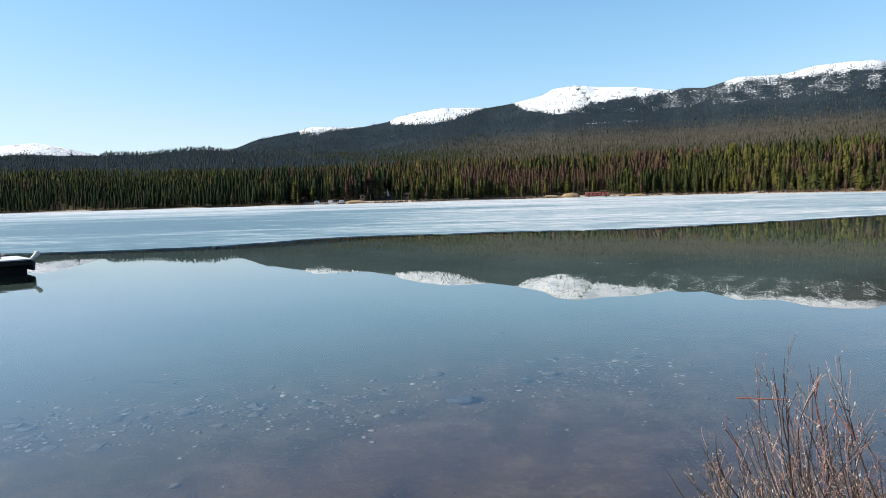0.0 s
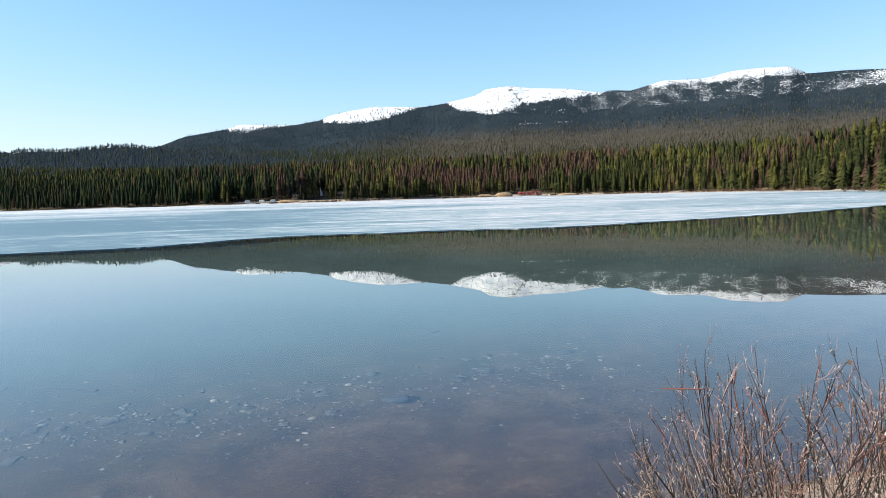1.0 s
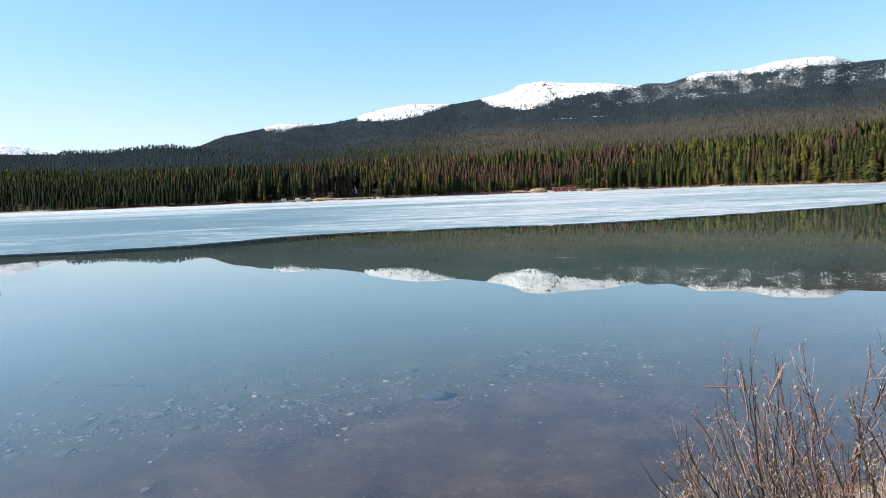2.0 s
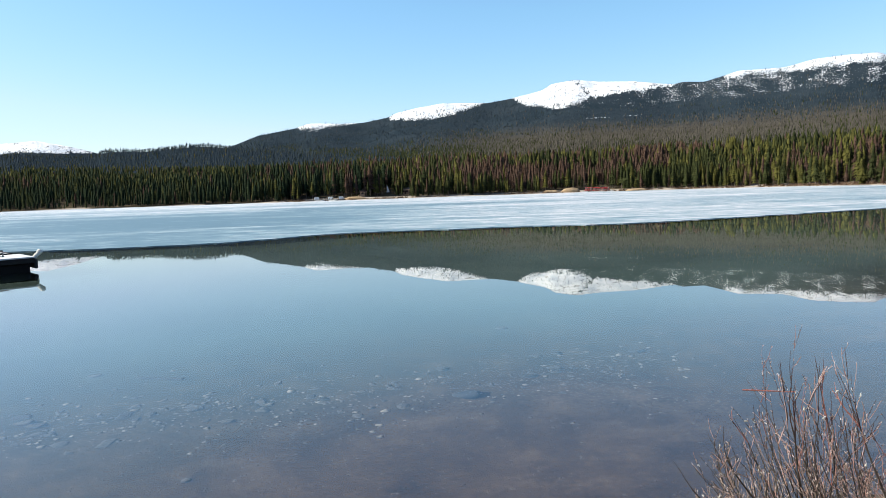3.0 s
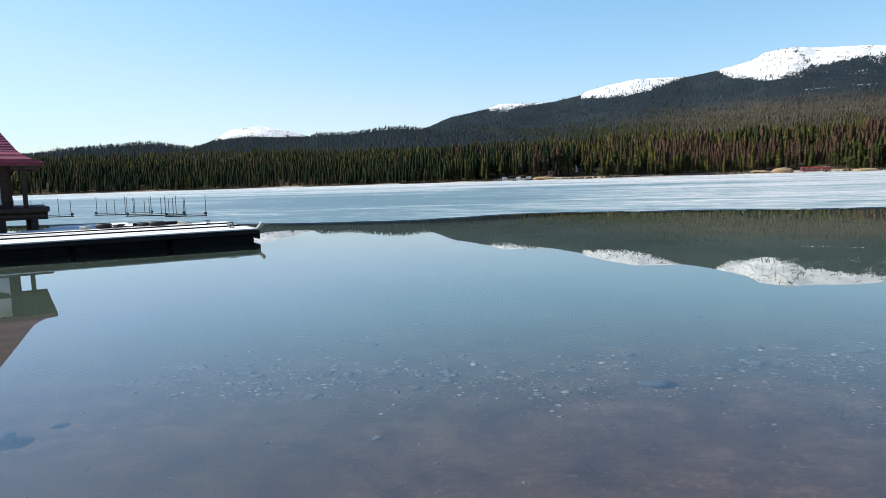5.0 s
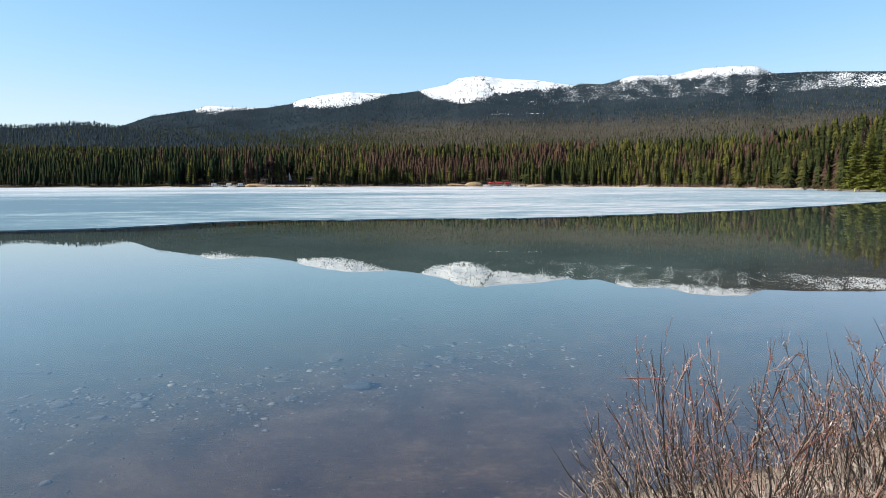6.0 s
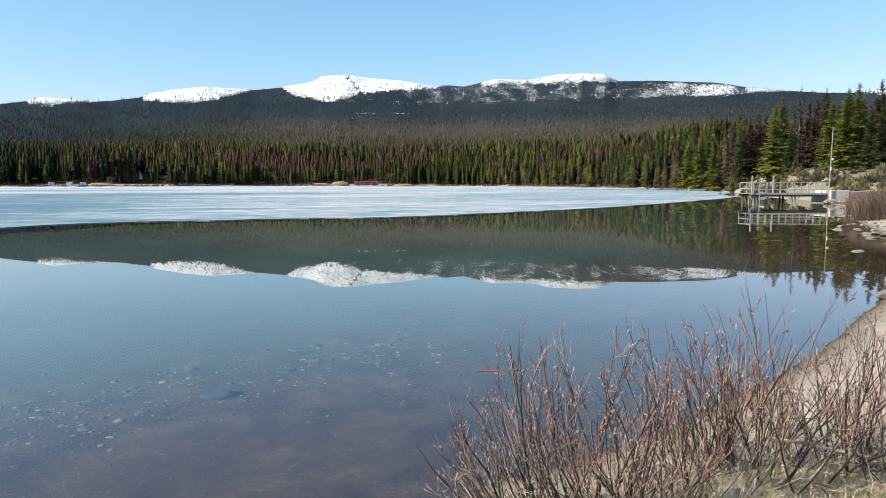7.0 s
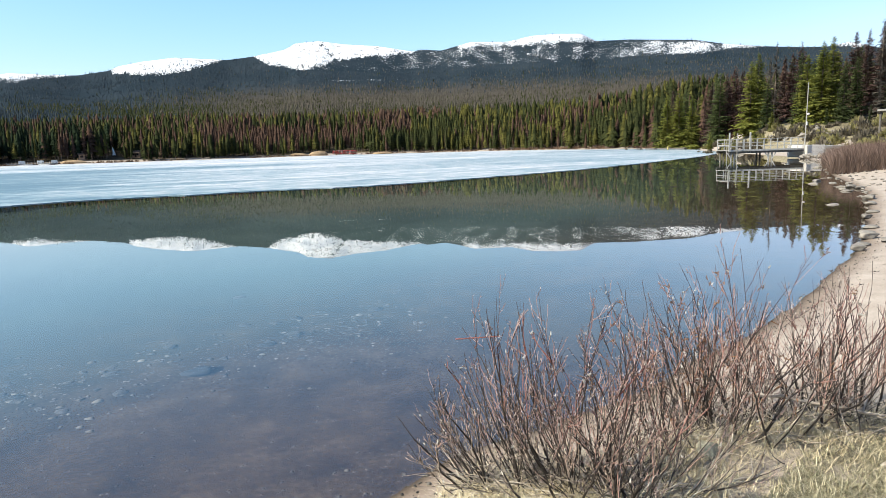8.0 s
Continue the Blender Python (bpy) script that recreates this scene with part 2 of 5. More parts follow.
        for u in np.arange(per) / per:
            out.append(0.5 * (2 * b + (c - a) * u + (2 * a - 5 * b + 4 * c - d) * u * u + (3 * b - 3 * c + d - a) * u ** 3))
    return np.array(out)


LATTICE = {}


def noise_field(x, y, size, seed, octaves=4):
    """Smooth value noise on a lattice, about -0.5 to 0.5."""
    out, amp, total = np.zeros_like(x), 1.0, 0.0
    for o in range(octaves):
        if seed + o not in LATTICE:
            LATTICE[seed + o] = np.random.default_rng(seed + o).random((128, 128))
        lat = LATTICE[seed + o]
        u, v = x / size * 2 ** o, y / size * 2 ** o
        iu, iv = np.floor(u).astype(int), np.floor(v).astype(int)
        fu, fv = u - iu, v - iv
        fu, fv = fu * fu * (3 - 2 * fu), fv * fv * (3 - 2 * fv)
        g = lambda a, b: lat[(iu + a) % 128, (iv + b) % 128]
        out += amp * ((g(0, 0) * (1 - fu) + g(1, 0) * fu) * (1 - fv) + (g(0, 1) * (1 - fu) + g(1, 1) * fu) * fv)
        total += amp
        amp *= 0.5
    return out / total - 0.5


# ---- the lie of the land ----
LAKE = rounded_line([(-60, -8), (-25, -3), (-10, -0.5), (-4, 1.3), (-1, 2.6), (0.4, 3.25), (1.3, 3.75), (1.9, 4.05), (2.7, 4.2), (4.3, 4.7), (6.3, 5.6), (7.2, 6.0), (8.7, 6.8), (10.3, 7.7),
                     (12.5, 9.0), (16.6, 11.8), (24, 17.2), (33, 25.5), (44, 35), (51, 41), (57, 47), (66, 58), (81, 80), (103, 112), (130, 142), (146, 190), (160, 262), (154, 310), (132, 343),
                     (95, 372), (30, 368), (-44, 355), (-141, 350), (-230, 322), (-300, 272), (-360, 200), (-380, 100), (-330, 10), (-200, -25), (-120, -18)])


def shore_distance(x, y):
    """Metres from the waterline, positive on land."""
    shape = x.shape
    px, py = x.ravel(), y.ravel()
    if px.size < 8:
        a, b = LAKE[None], np.roll(LAKE, -1, axis=0)[None]
        d, q = b - a, np.stack([px, py], -1)[:, None]
        u = np.clip(((q - a) * d).sum(-1) / (d * d).sum(-1), 0, 1)
        gap = np.sqrt(((q - a - u[..., None] * d) ** 2).sum(-1)).min(1)
        rise = np.where(d[..., 1] == 0, 1.0, d[..., 1])
        odd = (((a[..., 1] > q[..., 1]) != (b[..., 1] > q[..., 1])) & (q[..., 0] < d[..., 0] * (q[..., 1] - a[..., 1]) / rise + a[..., 0])).sum(1) % 2 == 1
        return (gap * np.where(odd, -1, 1)).reshape(shape)
    best, inside = np.full(px.shape, 1e18), np.zeros(px.shape, bool)
    for (ax, ay), (bx, by) in zip(LAKE, np.roll(LAKE, -1, axis=0)):
        dx, dy = bx - ax, by - ay
        u = np.clip(((px - ax) * dx + (py - ay) * dy) / (dx * dx + dy * dy), 0, 1)
        best = np.minimum(best, (px - ax - u * dx) ** 2 + (py - ay - u * dy) ** 2)
        if ay != by:
            inside ^= ((ay > py) != (by > py)) & (px < dx * (py - ay) / dy + ax)
    return (np.sqrt(best) * np.where(inside, -1, 1)).reshape(shape)


# Skylines as degrees above the horizon against degrees left of straight ahead.
MOUNTAIN = np.array([(-60, 5.6), (-55.5, 5.85), (-54.4, 6.2), (-52.9, 6.75), (-51.4, 6.55), (-49.8, 6.65), (-47.3, 6.95), (-44.3, 7.4), (-42.3, 7.85), (-40, 8.05), (-37.2, 8.27), (-34.6, 8.32),
                     (-33.4, 8.97), (-31.3, 9.07), (-29.3, 9.02), (-27.4, 8.66), (-24.2, 8.74), (-21.7, 8.15), (-20.1, 8.28), (-19.3, 8.15), (-16.3, 8.63), (-13.6, 8.8), (-11.45, 9.08), (-9.6, 8.86), (-8.7, 8.37),
                     (-6, 7.82), (-4.2, 7.57), (-0.2, 7.68), (2.1, 7.34), (3.8, 6.96), (4.6, 6.6), (6.7, 6.22), (8.6, 6.19), (10.1, 6.23), (11.15, 6.24), (12.4, 5.84), (15.5, 5.25),
                     (17.4, 4.5), (20, 3.7), (26.5, 3.5), (27.7, 4.0), (29.4, 4.45), (31.5, 4.84), (33.8, 4.55), (35.3, 3.7), (37.5, 2.8), (70, 2.5)])
HILL = np.array([(-10, 1.3), (0, 1.9), (4, 2.6), (7.1, 3.15), (9.8, 3.6), (14.2, 4.05), (17.4, 4.32), (19.8, 4.57), (21.4, 4.47), (24.2, 4.15), (26.7, 4.15), (27.8, 3.75), (30, 3.7), (32.3, 3.85), (34.8, 3.55), (37, 3.12), (38.6, 3.38), (39.9, 3.57), (43, 3.33),
                 (46, 3.05), (48.3, 2.65), (55, 2.4), (75, 2.3)])
FOOTHILL = np.array([(-12, 1.2), (0, 1.7), (6, 2.05), (12, 2.35), (20, 2.55), (27, 2.7), (35, 2.7), (45, 2.4), (60, 2.1), (75, 2.0)])
CREST, HILLTOP = 4100.0, 1500.0


def land(x, y):
    """Height, metres from the shore, and how far the place counts as woods (1) or mountain (2)."""
    r, az = np.hypot(x, y), np.degrees(np.arctan2(-x, y))
    s = np.full(r.shape, 150.0)
    s[r < 900] = shore_distance(x[r < 900], y[r < 900])
    s = s + noise_field(x, y, 0.9, 3, 3) * 0.25 * smoothstep(r, 2, 6)
    near = 1 - smoothstep(r, 45, 85)
    bank = np.where(s < 4.2, 0.13 * s, 0.55 + 0.012 * (s - 4.2))
    rise = 0.04 * np.minimum(s, 8) + 24 * (1 - np.exp(-np.maximum(s - 6, 0) / 150))
    knoll = 3.3 * np.exp(-(((x - 106) / 32) ** 2 + ((y - 98) / 30) ** 2)) * smoothstep(s, 0.5, 11)
    up = bank * near + (rise + knoll + noise_field(x, y, 30, 5) * 2.0 * smoothstep(s, 6, 40)) * (1 - near)
    for hx, hy, hr, hz in ((2.1, 2.95, 0.30, 0.07), (2.95, 3.0, 0.28, 0.12), (3.4, 2.95, 0.35, 0.10), (3.95, 2.85, 0.35, 0.08), (1.65, 3.3, 0.2, 0.05)):
        up = up + hz * np.exp(-((x - hx) ** 2 + (y - hy) ** 2) / hr ** 2)
    d = -s
    down = -(0.105 * np.minimum(d, 6) + 0.075 * np.clip(d - 6, 0, 24) + 0.06 * np.clip(d - 30, 0, 80))
    z = np.where(s > 0, up, down)
    far = smoothstep(r, 50, 75) * smoothstep(s, np.where(az > 12, 0.5, 4), np.where(az > 12, 3, 18))
    u = np.clip((r - 620) / (CREST - 620), 0, 1)
    e = 1.9 + (np.interp(az, MOUNTAIN[:, 0], MOUNTAIN[:, 1]) - 1.9) * (0.5 * u ** 0.7 + 0.5 * u ** 3)
    e = e + noise_field(x, y, 700, 11) * 0.9 * u * (1 - u) * 2
    e = e + noise_field(x, y, 190, 13, 4) * 0.9 * smoothstep(u, 0.45, 0.75) * (1 - u ** 6)
    zm = r * np.tan(np.radians(e)) - np.maximum(r - CREST, 0) * 0.6
    uh = np.clip((r - 1020) / (HILLTOP - 1020), 0, 1)
    eh = 1.5 + (np.interp(az, HILL[:, 0], HILL[:, 1]) - 1.5) * uh ** 0.8 + noise_field(x, y, 300, 21) * 0.3 * uh * (1 - uh * uh)
    zh = r * np.tan(np.radians(eh)) - np.maximum(r - HILLTOP, 0) * 0.16
    uf = np.clip((r - 560) / 340, 0, 1)
    ef = 1.7 + (np.interp(az, FOOTHILL[:, 0], FOOTHILL[:, 1]) - 1.7) * uf ** 0.8 + noise_field(x, y, 220, 25) * 0.22 * uf
    zh = np.maximum(zh, r * np.tan(np.radians(ef)) - np.maximum(r - 900, 0) * 0.12)
    front = np.abs(az) < 80
    z = np.where((r > 620) & front, np.maximum(np.maximum(zm, zh), np.minimum(z, 24)), z)
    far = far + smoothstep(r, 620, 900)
    return z, s, far, az, r


# Lower rim of the old snow on each top, as degrees above the horizon against degrees left of straight ahead.
SNOW_RIM = np.array([(-56, 9.5), (-54.6, 6.15), (-53, 6.3), (-51.2, 6.55), (-50.6, 9.5), (-48.2, 9.5), (-47.6, 6.95), (-46, 6.85), (-44.4, 6.95), (-43.8, 9.5), (-35.2, 9.5), (-34.5, 8.36), (-31.3, 8.24), (-26.7, 8.26), (-23.2, 8.16), (-22.6, 9.5), (-20.2, 9.5),
                     (-19.6, 8.05), (-15, 7.75), (-12.6, 7.45), (-11.8, 7.05), (-10.8, 6.75), (-9.1, 6.8), (-7.3, 7.1), (-6, 7.8), (-5.2, 9.5), (-4.6, 9.5), (-4.1, 7.5), (-0.9, 6.58), (1.7, 6.2), (4.4, 6.35), (5.2, 9.5), (6.3, 9.5), (6.8, 6.18), (9.6, 5.78),
                     (10.9, 5.5), (12.2, 5.62), (13.2, 9.5), (27, 9.5), (27.8, 3.9), (33, 3.9), (35.2, 3.6), (36.5, 9.5)])


def snow_cover(az, r, z):
    """Share of the ground under old snow: full on the tops, broken among the trees below them."""
    e = np.degrees(np.arctan2(z - 2.1, r))
    low = np.interp(az, SNOW_RIM[:, 0], SNOW_RIM[:, 1])
    full = np.interp(e - low, [-0.25, 0.0, 0.35, 0.8, 1.3], [0.0, 0.47, 0.57, 0.66, 0.80])
    rib = np.exp(-((az - np.interp(e, [7.3, 8.5, 9.1], [-13.0, -12.1, -11.0])) / 0.16) ** 2) * (az < -10)
    full = np.where((az < -5.5) & (az > -12.2), np.minimum(full, 0.63), full) + np.where((az < -12.3) & (az > -19.5) & (full > 0.5), 0.14, 0.0) - 0.30 * rib * (full > 0.4)
    wide = np.interp(az, [-50, -47, -43, -39, -36, -30, -20, -15, -11, -8], [0.0, 0.30, 0.54, 0.49, 0.44, 0.43, 0.43, 0.40, 0.37, 0.0])
    foot = np.interp(az, [-48, -44, -38, -30, -18, -8], [6.7, 6.6, 6.6, 6.5, 6.3, 6.4])
    top = np.interp(az, MOUNTAIN[:, 0], MOUNTAIN[:, 1])
    thin = wide * smoothstep(e, foot - 0.5, foot + 0.5) * (1 - 0.16 * smoothstep(e, top - 0.3, top - 0.08) * (az < -35))
    strip = 0.47 * np.exp(-((e - 5.88) / 0.16) ** 2) * smoothstep(-az, 10.5, 12.5) * (1 - smoothstep(-az, 17.5, 20))
    return np.where(r > 2300, np.maximum(np.maximum(full, thin), strip), 0.0)


def build_ground():
    az = np.radians(np.concatenate([np.arange(-180, -66, 6.0), np.arange(-66, 66, 0.24), np.arange(66, 180, 6.0)]))
    rr = np.concatenate([[0.002], np.linspace(0.25, 2.4, 10), np.arange(2.5, 12, 0.13), np.geomspace(12.1, 80, 62), np.geomspace(82, 700, 70), np.geomspace(720, 4100, 90), np.geomspace(4150, 4800, 6)])
    A, R = np.meshgrid(az, rr)
    x, y = -np.sin(A) * R, np.cos(A) * R
    z, s, far, a, r = land(x, y)
    n, m = A.shape
    verts = np.stack([x, y, z], -1).reshape(-1, 3)
    i, j = np.meshgrid(np.arange(n - 1), np.arange(m), indexing="ij")
    k = (j + 1) % m
    faces = np.stack([i * m + j, (i + 1) * m + j, (i + 1) * m + k, i * m + k], -1).reshape(-1, 4)[:, ::-1]
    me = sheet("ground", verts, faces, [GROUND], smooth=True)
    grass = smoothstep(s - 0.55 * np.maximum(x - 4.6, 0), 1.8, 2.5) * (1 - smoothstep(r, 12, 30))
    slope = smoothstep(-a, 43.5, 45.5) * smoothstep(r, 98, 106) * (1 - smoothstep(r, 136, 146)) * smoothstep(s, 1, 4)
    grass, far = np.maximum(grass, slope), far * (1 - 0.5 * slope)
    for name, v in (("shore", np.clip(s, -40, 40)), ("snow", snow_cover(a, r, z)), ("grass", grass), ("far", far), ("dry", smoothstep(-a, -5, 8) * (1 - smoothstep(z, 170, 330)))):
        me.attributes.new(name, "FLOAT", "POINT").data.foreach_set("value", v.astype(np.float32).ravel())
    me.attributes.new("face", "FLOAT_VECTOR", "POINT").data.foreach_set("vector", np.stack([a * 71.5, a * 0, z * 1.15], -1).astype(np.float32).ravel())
    return tagged(new("ground", me), "sandy lake bed, beach and wooded snow-topped mountain land", "ground", kind="structure")


build_ground()


def build_water():
    # the sheet follows the lake a little way under its banks
    out = []
    for (ax, ay), (bx, by) in zip(np.roll(LAKE, 1, axis=0), np.roll(LAKE, -1, axis=0)):
        t = np.array((bx - ax, by - ay))
        out.append((t[1], -t[0]) / np.hypot(*t))
    edge = LAKE + np.array(out) * 1.2
    bm = bmesh.new()
    vs = [bm.verts.new((x, y, 0.0)) for x, y in edge]
    bm.faces.new(vs)
    bmesh.ops.triangulate(bm, faces=bm.faces[:])
    bmesh.ops.recalc_face_normals(bm, faces=bm.faces[:])
    if sum(f.normal.z for f in bm.faces) < 0:
        bmesh.ops.reverse_faces(bm, faces=bm.faces[:])
    ob = part("water", bm, WATER)
    ob.visible_shadow = False
    return tagged(ob, "still clear lake water mirroring sky and mountains", "water", kind="structure")


build_water()

ICE_EDGE = rounded_line([(-330, 40), (-200, 14), (-90, 15), (-52, 25), (-39, 30.6), (-31, 33), (-25, 32.2), (-19, 30.8), (-13, 31.8), (-10, 33.6), (-7.5, 36.3), (-4.5, 38), (1.1, 38), (7.4, 38.2), (12.6, 38.4), (18.4, 41),
                         (26, 44.2), (34.4, 48.9), (47, 57), (68, 72), (92, 94), (112, 120)], 14, False)


def build_ice():
    """A thin floating sheet with a ragged rim, reaching to the far shore."""
    e = ICE_EDGE.copy()
    rng = np.random.default_rng(4)
    e[:, 1] += noise_field(e[:, 0], e[:, 1], 3.0, 31, 4) * 1.3 + rng.normal(0, 0.06, len(e))
    back = [(138, 180), (152, 260), (147, 305), (126, 336), (93, 364), (30, 361), (-44, 348), (-141, 343), (-228, 316), (-295, 268), (-352, 198), (-372, 102)]
    ring = [tuple(p) for p in e] + back
    bm = bmesh.new()
    vs = [bm.verts.new((x, y, 0.035)) for x, y in ring]
    f = bm.faces.new(vs)
    low = bmesh.ops.extrude_face_region(bm, geom=[f])
    bmesh.ops.translate(bm, verts=[v for v in low["geom"] if isinstance(v, bmesh.types.BMVert)], vec=(0, 0, -0.06))
    bmesh.ops.recalc_face_normals(bm, faces=bm.faces[:])
    bmesh.ops.triangulate(bm, faces=bm.faces[:])
    return tagged(part("ice_sheet", bm, ICE), "melting white and blue-grey ice on the lake", "ice", kind="structure")


build_ice()


# ---- woods ----
def conifer(rng, tiers, spikes, slim):
    """A conifer one unit high: drooping ragged skirts of boughs round a stem. Returns points and triangles."""
    V, T = [], []

    def add(vs, ts):
        o = len(V)
        V.extend(vs)
        T.extend([(a + o, b + o, c + o) for a, b, c in ts])

    lean = rng.normal(0, 0.02, 2)
    base = rng.uniform(0.08, 0.26)
    for i in range(tiers):
        u = i / tiers
        z = base + (1 - base) * u ** 0.92
        rad = slim * ((1 - u) ** 0.72) * rng.uniform(0.68, 1.25) * (0.8 + 0.2 * min(1.0, u * 6)) + 0.008
        top = min(1.0, z + (1 - base) / tiers * rng.uniform(1.3, 1.9))
        drop = rad * rng.uniform(0.15, 0.5)
        ph = rng.uniform(0, 6.3)
        ring = []
        for j in range(spikes * 2):
            a = ph + math.pi * j / spikes + rng.normal(0, 0.12)
            q = rad * (rng.uniform(0.75, 1.25) if j % 2 == 0 else rng.uniform(0.3, 0.6))
            ring.append((math.cos(a) * q + lean[0] * u, math.sin(a) * q + lean[1] * u, z - drop * (1 if j % 2 == 0 else 0.2) + rng.normal(0, 0.006)))
        n = len(ring)
        add(ring + [(lean[0] * u, lean[1] * u, top)], [(j, (j + 1) % n, n) for j in range(n)])
    return np.array(V), np.array(T)


def stem(rng, low, bare):
    """A bare grey trunk below the crown."""
    r = 0.011
    vs = [(r * math.cos(a), r * math.sin(a), z) for z in (-0.06, bare) for a in (0, 2.1, 4.2)]
    return np.array(vs), np.array([(0, 1, 4), (0, 4, 3), (1, 2, 5), (1, 5, 4), (2, 0, 3), (2, 3, 5)])


def scatter(rng, count, az0, az1, r0, r1):
    """Random places in a sector, even by area."""
    a = np.radians(rng.uniform(az0, az1, count))
    r = np.sqrt(rng.uniform(r0 * r0, r1 * r1, count))
    return -np.sin(a) * r, np.cos(a) * r


def species(rng, x, y, size=60.0):
    """Pine, spruce or dead, in patches."""
    n = noise_field(x, y, size, 41, 3) + rng.normal(0, 0.13, len(x))
    m = noise_field(x, y, size * 1.4, 51, 3) + rng.normal(0, 0.12, len(x))
    return np.where(m > 0.085, 2, np.where(n > 0.0, 0, 1))


def plant(name, rng, x, y, z, heights, kinds, shapes, label):
    """Many trees joined into one mesh."""
    pick = rng.integers(0, len(shapes), len(x))
    turn = rng.uniform(0, 6.28, len(x))
    V, T, M, off = [], [], [], 0
    for i, (sv, st, trunk) in enumerate(shapes):
        idx = np.nonzero(pick == i)[0]
        if not len(idx):
            continue
        c, s = np.cos(turn[idx])[:, None], np.sin(turn[idx])[:, None]
        h, wide = heights[idx][:, None], rng.uniform(0.8, 1.25, len(idx))[:, None]
        vx = (sv[:, 0] * c - sv[:, 1] * s) * h * wide + x[idx][:, None]
        vy = (sv[:, 0] * s + sv[:, 1] * c) * h * wide + y[idx][:, None]
        vz = sv[:, 2] * h + z[idx][:, None]
        V.append(np.stack([vx, vy, vz], -1).reshape(-1, 3))
        T.append((st[None] + (np.arange(len(idx)) * len(sv))[:, None, None] + off).reshape(-1, 3))
        k = np.repeat(kinds[idx][:, None], len(st), 1)
        k[:, :trunk] = 6
        M.append(k.ravel())
        off += len(idx) * len(sv)
    me = sheet(name, np.concatenate(V), np.concatenate(T), [*CONIFER, BARK], np.concatenate(M))
    return tagged(new(name, me), label, "forest", kind="stuff")


def shapes_of(rng, number, tiers, spikes, slim, trunk=True):
    out = []
    for _ in range(number):
        sv, st = stem(rng, 0, 0.3)
        cv, ct = conifer(rng, tiers, spikes, slim * rng.uniform(0.8, 1.2))
        out.append((np.concatenate([sv, cv]), np.concatenate([st, ct + len(sv)]), len(st)) if trunk else (cv, ct, 0))
    return out


def build_woods():
    rng = np.random.default_rng(12)
    close = shapes_of(rng, 10, 15, 7, 0.125)
    fine, mid, coarse = shapes_of(rng, 16, 9, 5, 0.135), shapes_of(rng, 12, 4, 3, 0.14, False), shapes_of(rng, 8, 3, 3, 0.14, False)
    x, y = scatter(rng, 76000, -58, 58, 70, 720)
    z, s, far, az, r = land(x, y)
    keep = (s > np.where(az > 14, 2, 5)) & (r > 150) & (rng.random(len(x)) < np.where(s < 45, 1.0, np.where(s < 90, 0.6, np.where(s < 180, 0.42, 0.30))) * np.where(az > 12, 1.15, 0.85))
    keep &= ~((az < -40) & (r < 205)) & ~((az < -43) & (r < 262))
    keep &= ~((az > -15.2) & (az < -8.6) & (s < 15)) & ~((az > 3.6) & (az < 12.2) & (s < 13)) & ~((np.abs(az - 4.75) < 0.35) & (s < 36))
    x, y, z, s, az = x[keep], y[keep], z[keep], s[keep], az[keep]
    stand = 1 + noise_field(x, y, 45, 57, 2) * 0.9
    h = np.clip(rng.normal(12.4, 3.4, len(x)) * stand, 4, 21) * np.where(s < 14, 0.8, 1.0) * np.interp(az, [-42, -30, -5, 12, 20, 45], [1.15, 1.05, 0.95, 0.82, 0.60, 0.46])
    k = species(rng, x, y)
    k = np.where((az > -16) & (az < 14) & (rng.random(len(k)) < 0.35), 1, k)
    # darkest needles towards the left waterline, put there for its shade
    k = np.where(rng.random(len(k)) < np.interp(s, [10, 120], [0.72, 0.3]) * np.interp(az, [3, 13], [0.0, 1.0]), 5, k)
    k = np.where((az > 17) & (k == 2) & (rng.random(len(k)) < 0.75), 1, k)
    k = np.where((az > 17) & (k == 0) & (rng.random(len(k)) < np.where(s < 60, 0.9, 0.5)), 1, k)
    r = np.hypot(x, y)
    near = (r < 330) & (az < -24) & (s < 60)
    k = np.where((az < -24) & (r < 330) & (k == 0) & (rng.random(len(k)) < 0.78), 1, k)
    brown = (az < -1) & (az > -19) & (s > 12) & (noise_field(x, y, 70, 83, 2) + rng.normal(0, 0.08, len(x)) > 0.06)
    k = np.where(brown, 2, k)
    plant("cove_forest", rng, x[near], y[near], z[near], h[near], k[near], close, "dark green and rusty conifers crowding the shaded cove")
    front = (s < 90) & ~near
    back = (s >= 90) & ~near
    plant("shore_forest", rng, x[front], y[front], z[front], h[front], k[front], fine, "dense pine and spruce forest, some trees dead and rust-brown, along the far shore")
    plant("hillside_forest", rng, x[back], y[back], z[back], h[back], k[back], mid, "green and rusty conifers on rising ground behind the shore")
    x, y = scatter(rng, 112000, -58, 56, 720, 4080)
    z, s, far, az, r = land(x, y)
    snow = snow_cover(az, r, z)
    thin = np.where(r < 1700, 1.0, np.interp(r, [1700, 3900], [0.75, 0.55])) * np.where(snow > 0.68, 0.012, np.where(snow > 0.55, 0.16, np.where(snow > 0.25, 0.45, 1.0)))
    keep = rng.random(len(x)) < thin
    x, y, z, r, az = x[keep], y[keep], z[keep], r[keep], az[keep]
    h = np.clip(rng.normal(12, 3, len(x)), 5, 20) * np.interp(r, [720, 3900], [0.85, 1.0]) * np.where((az > 4) & (r < 2200), np.interp(az, [4, 12, 24], [0.9, 0.6, 0.42]), 1.0)
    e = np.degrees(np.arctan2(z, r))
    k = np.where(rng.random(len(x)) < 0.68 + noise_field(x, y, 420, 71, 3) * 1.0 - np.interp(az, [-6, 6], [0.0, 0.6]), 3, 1)
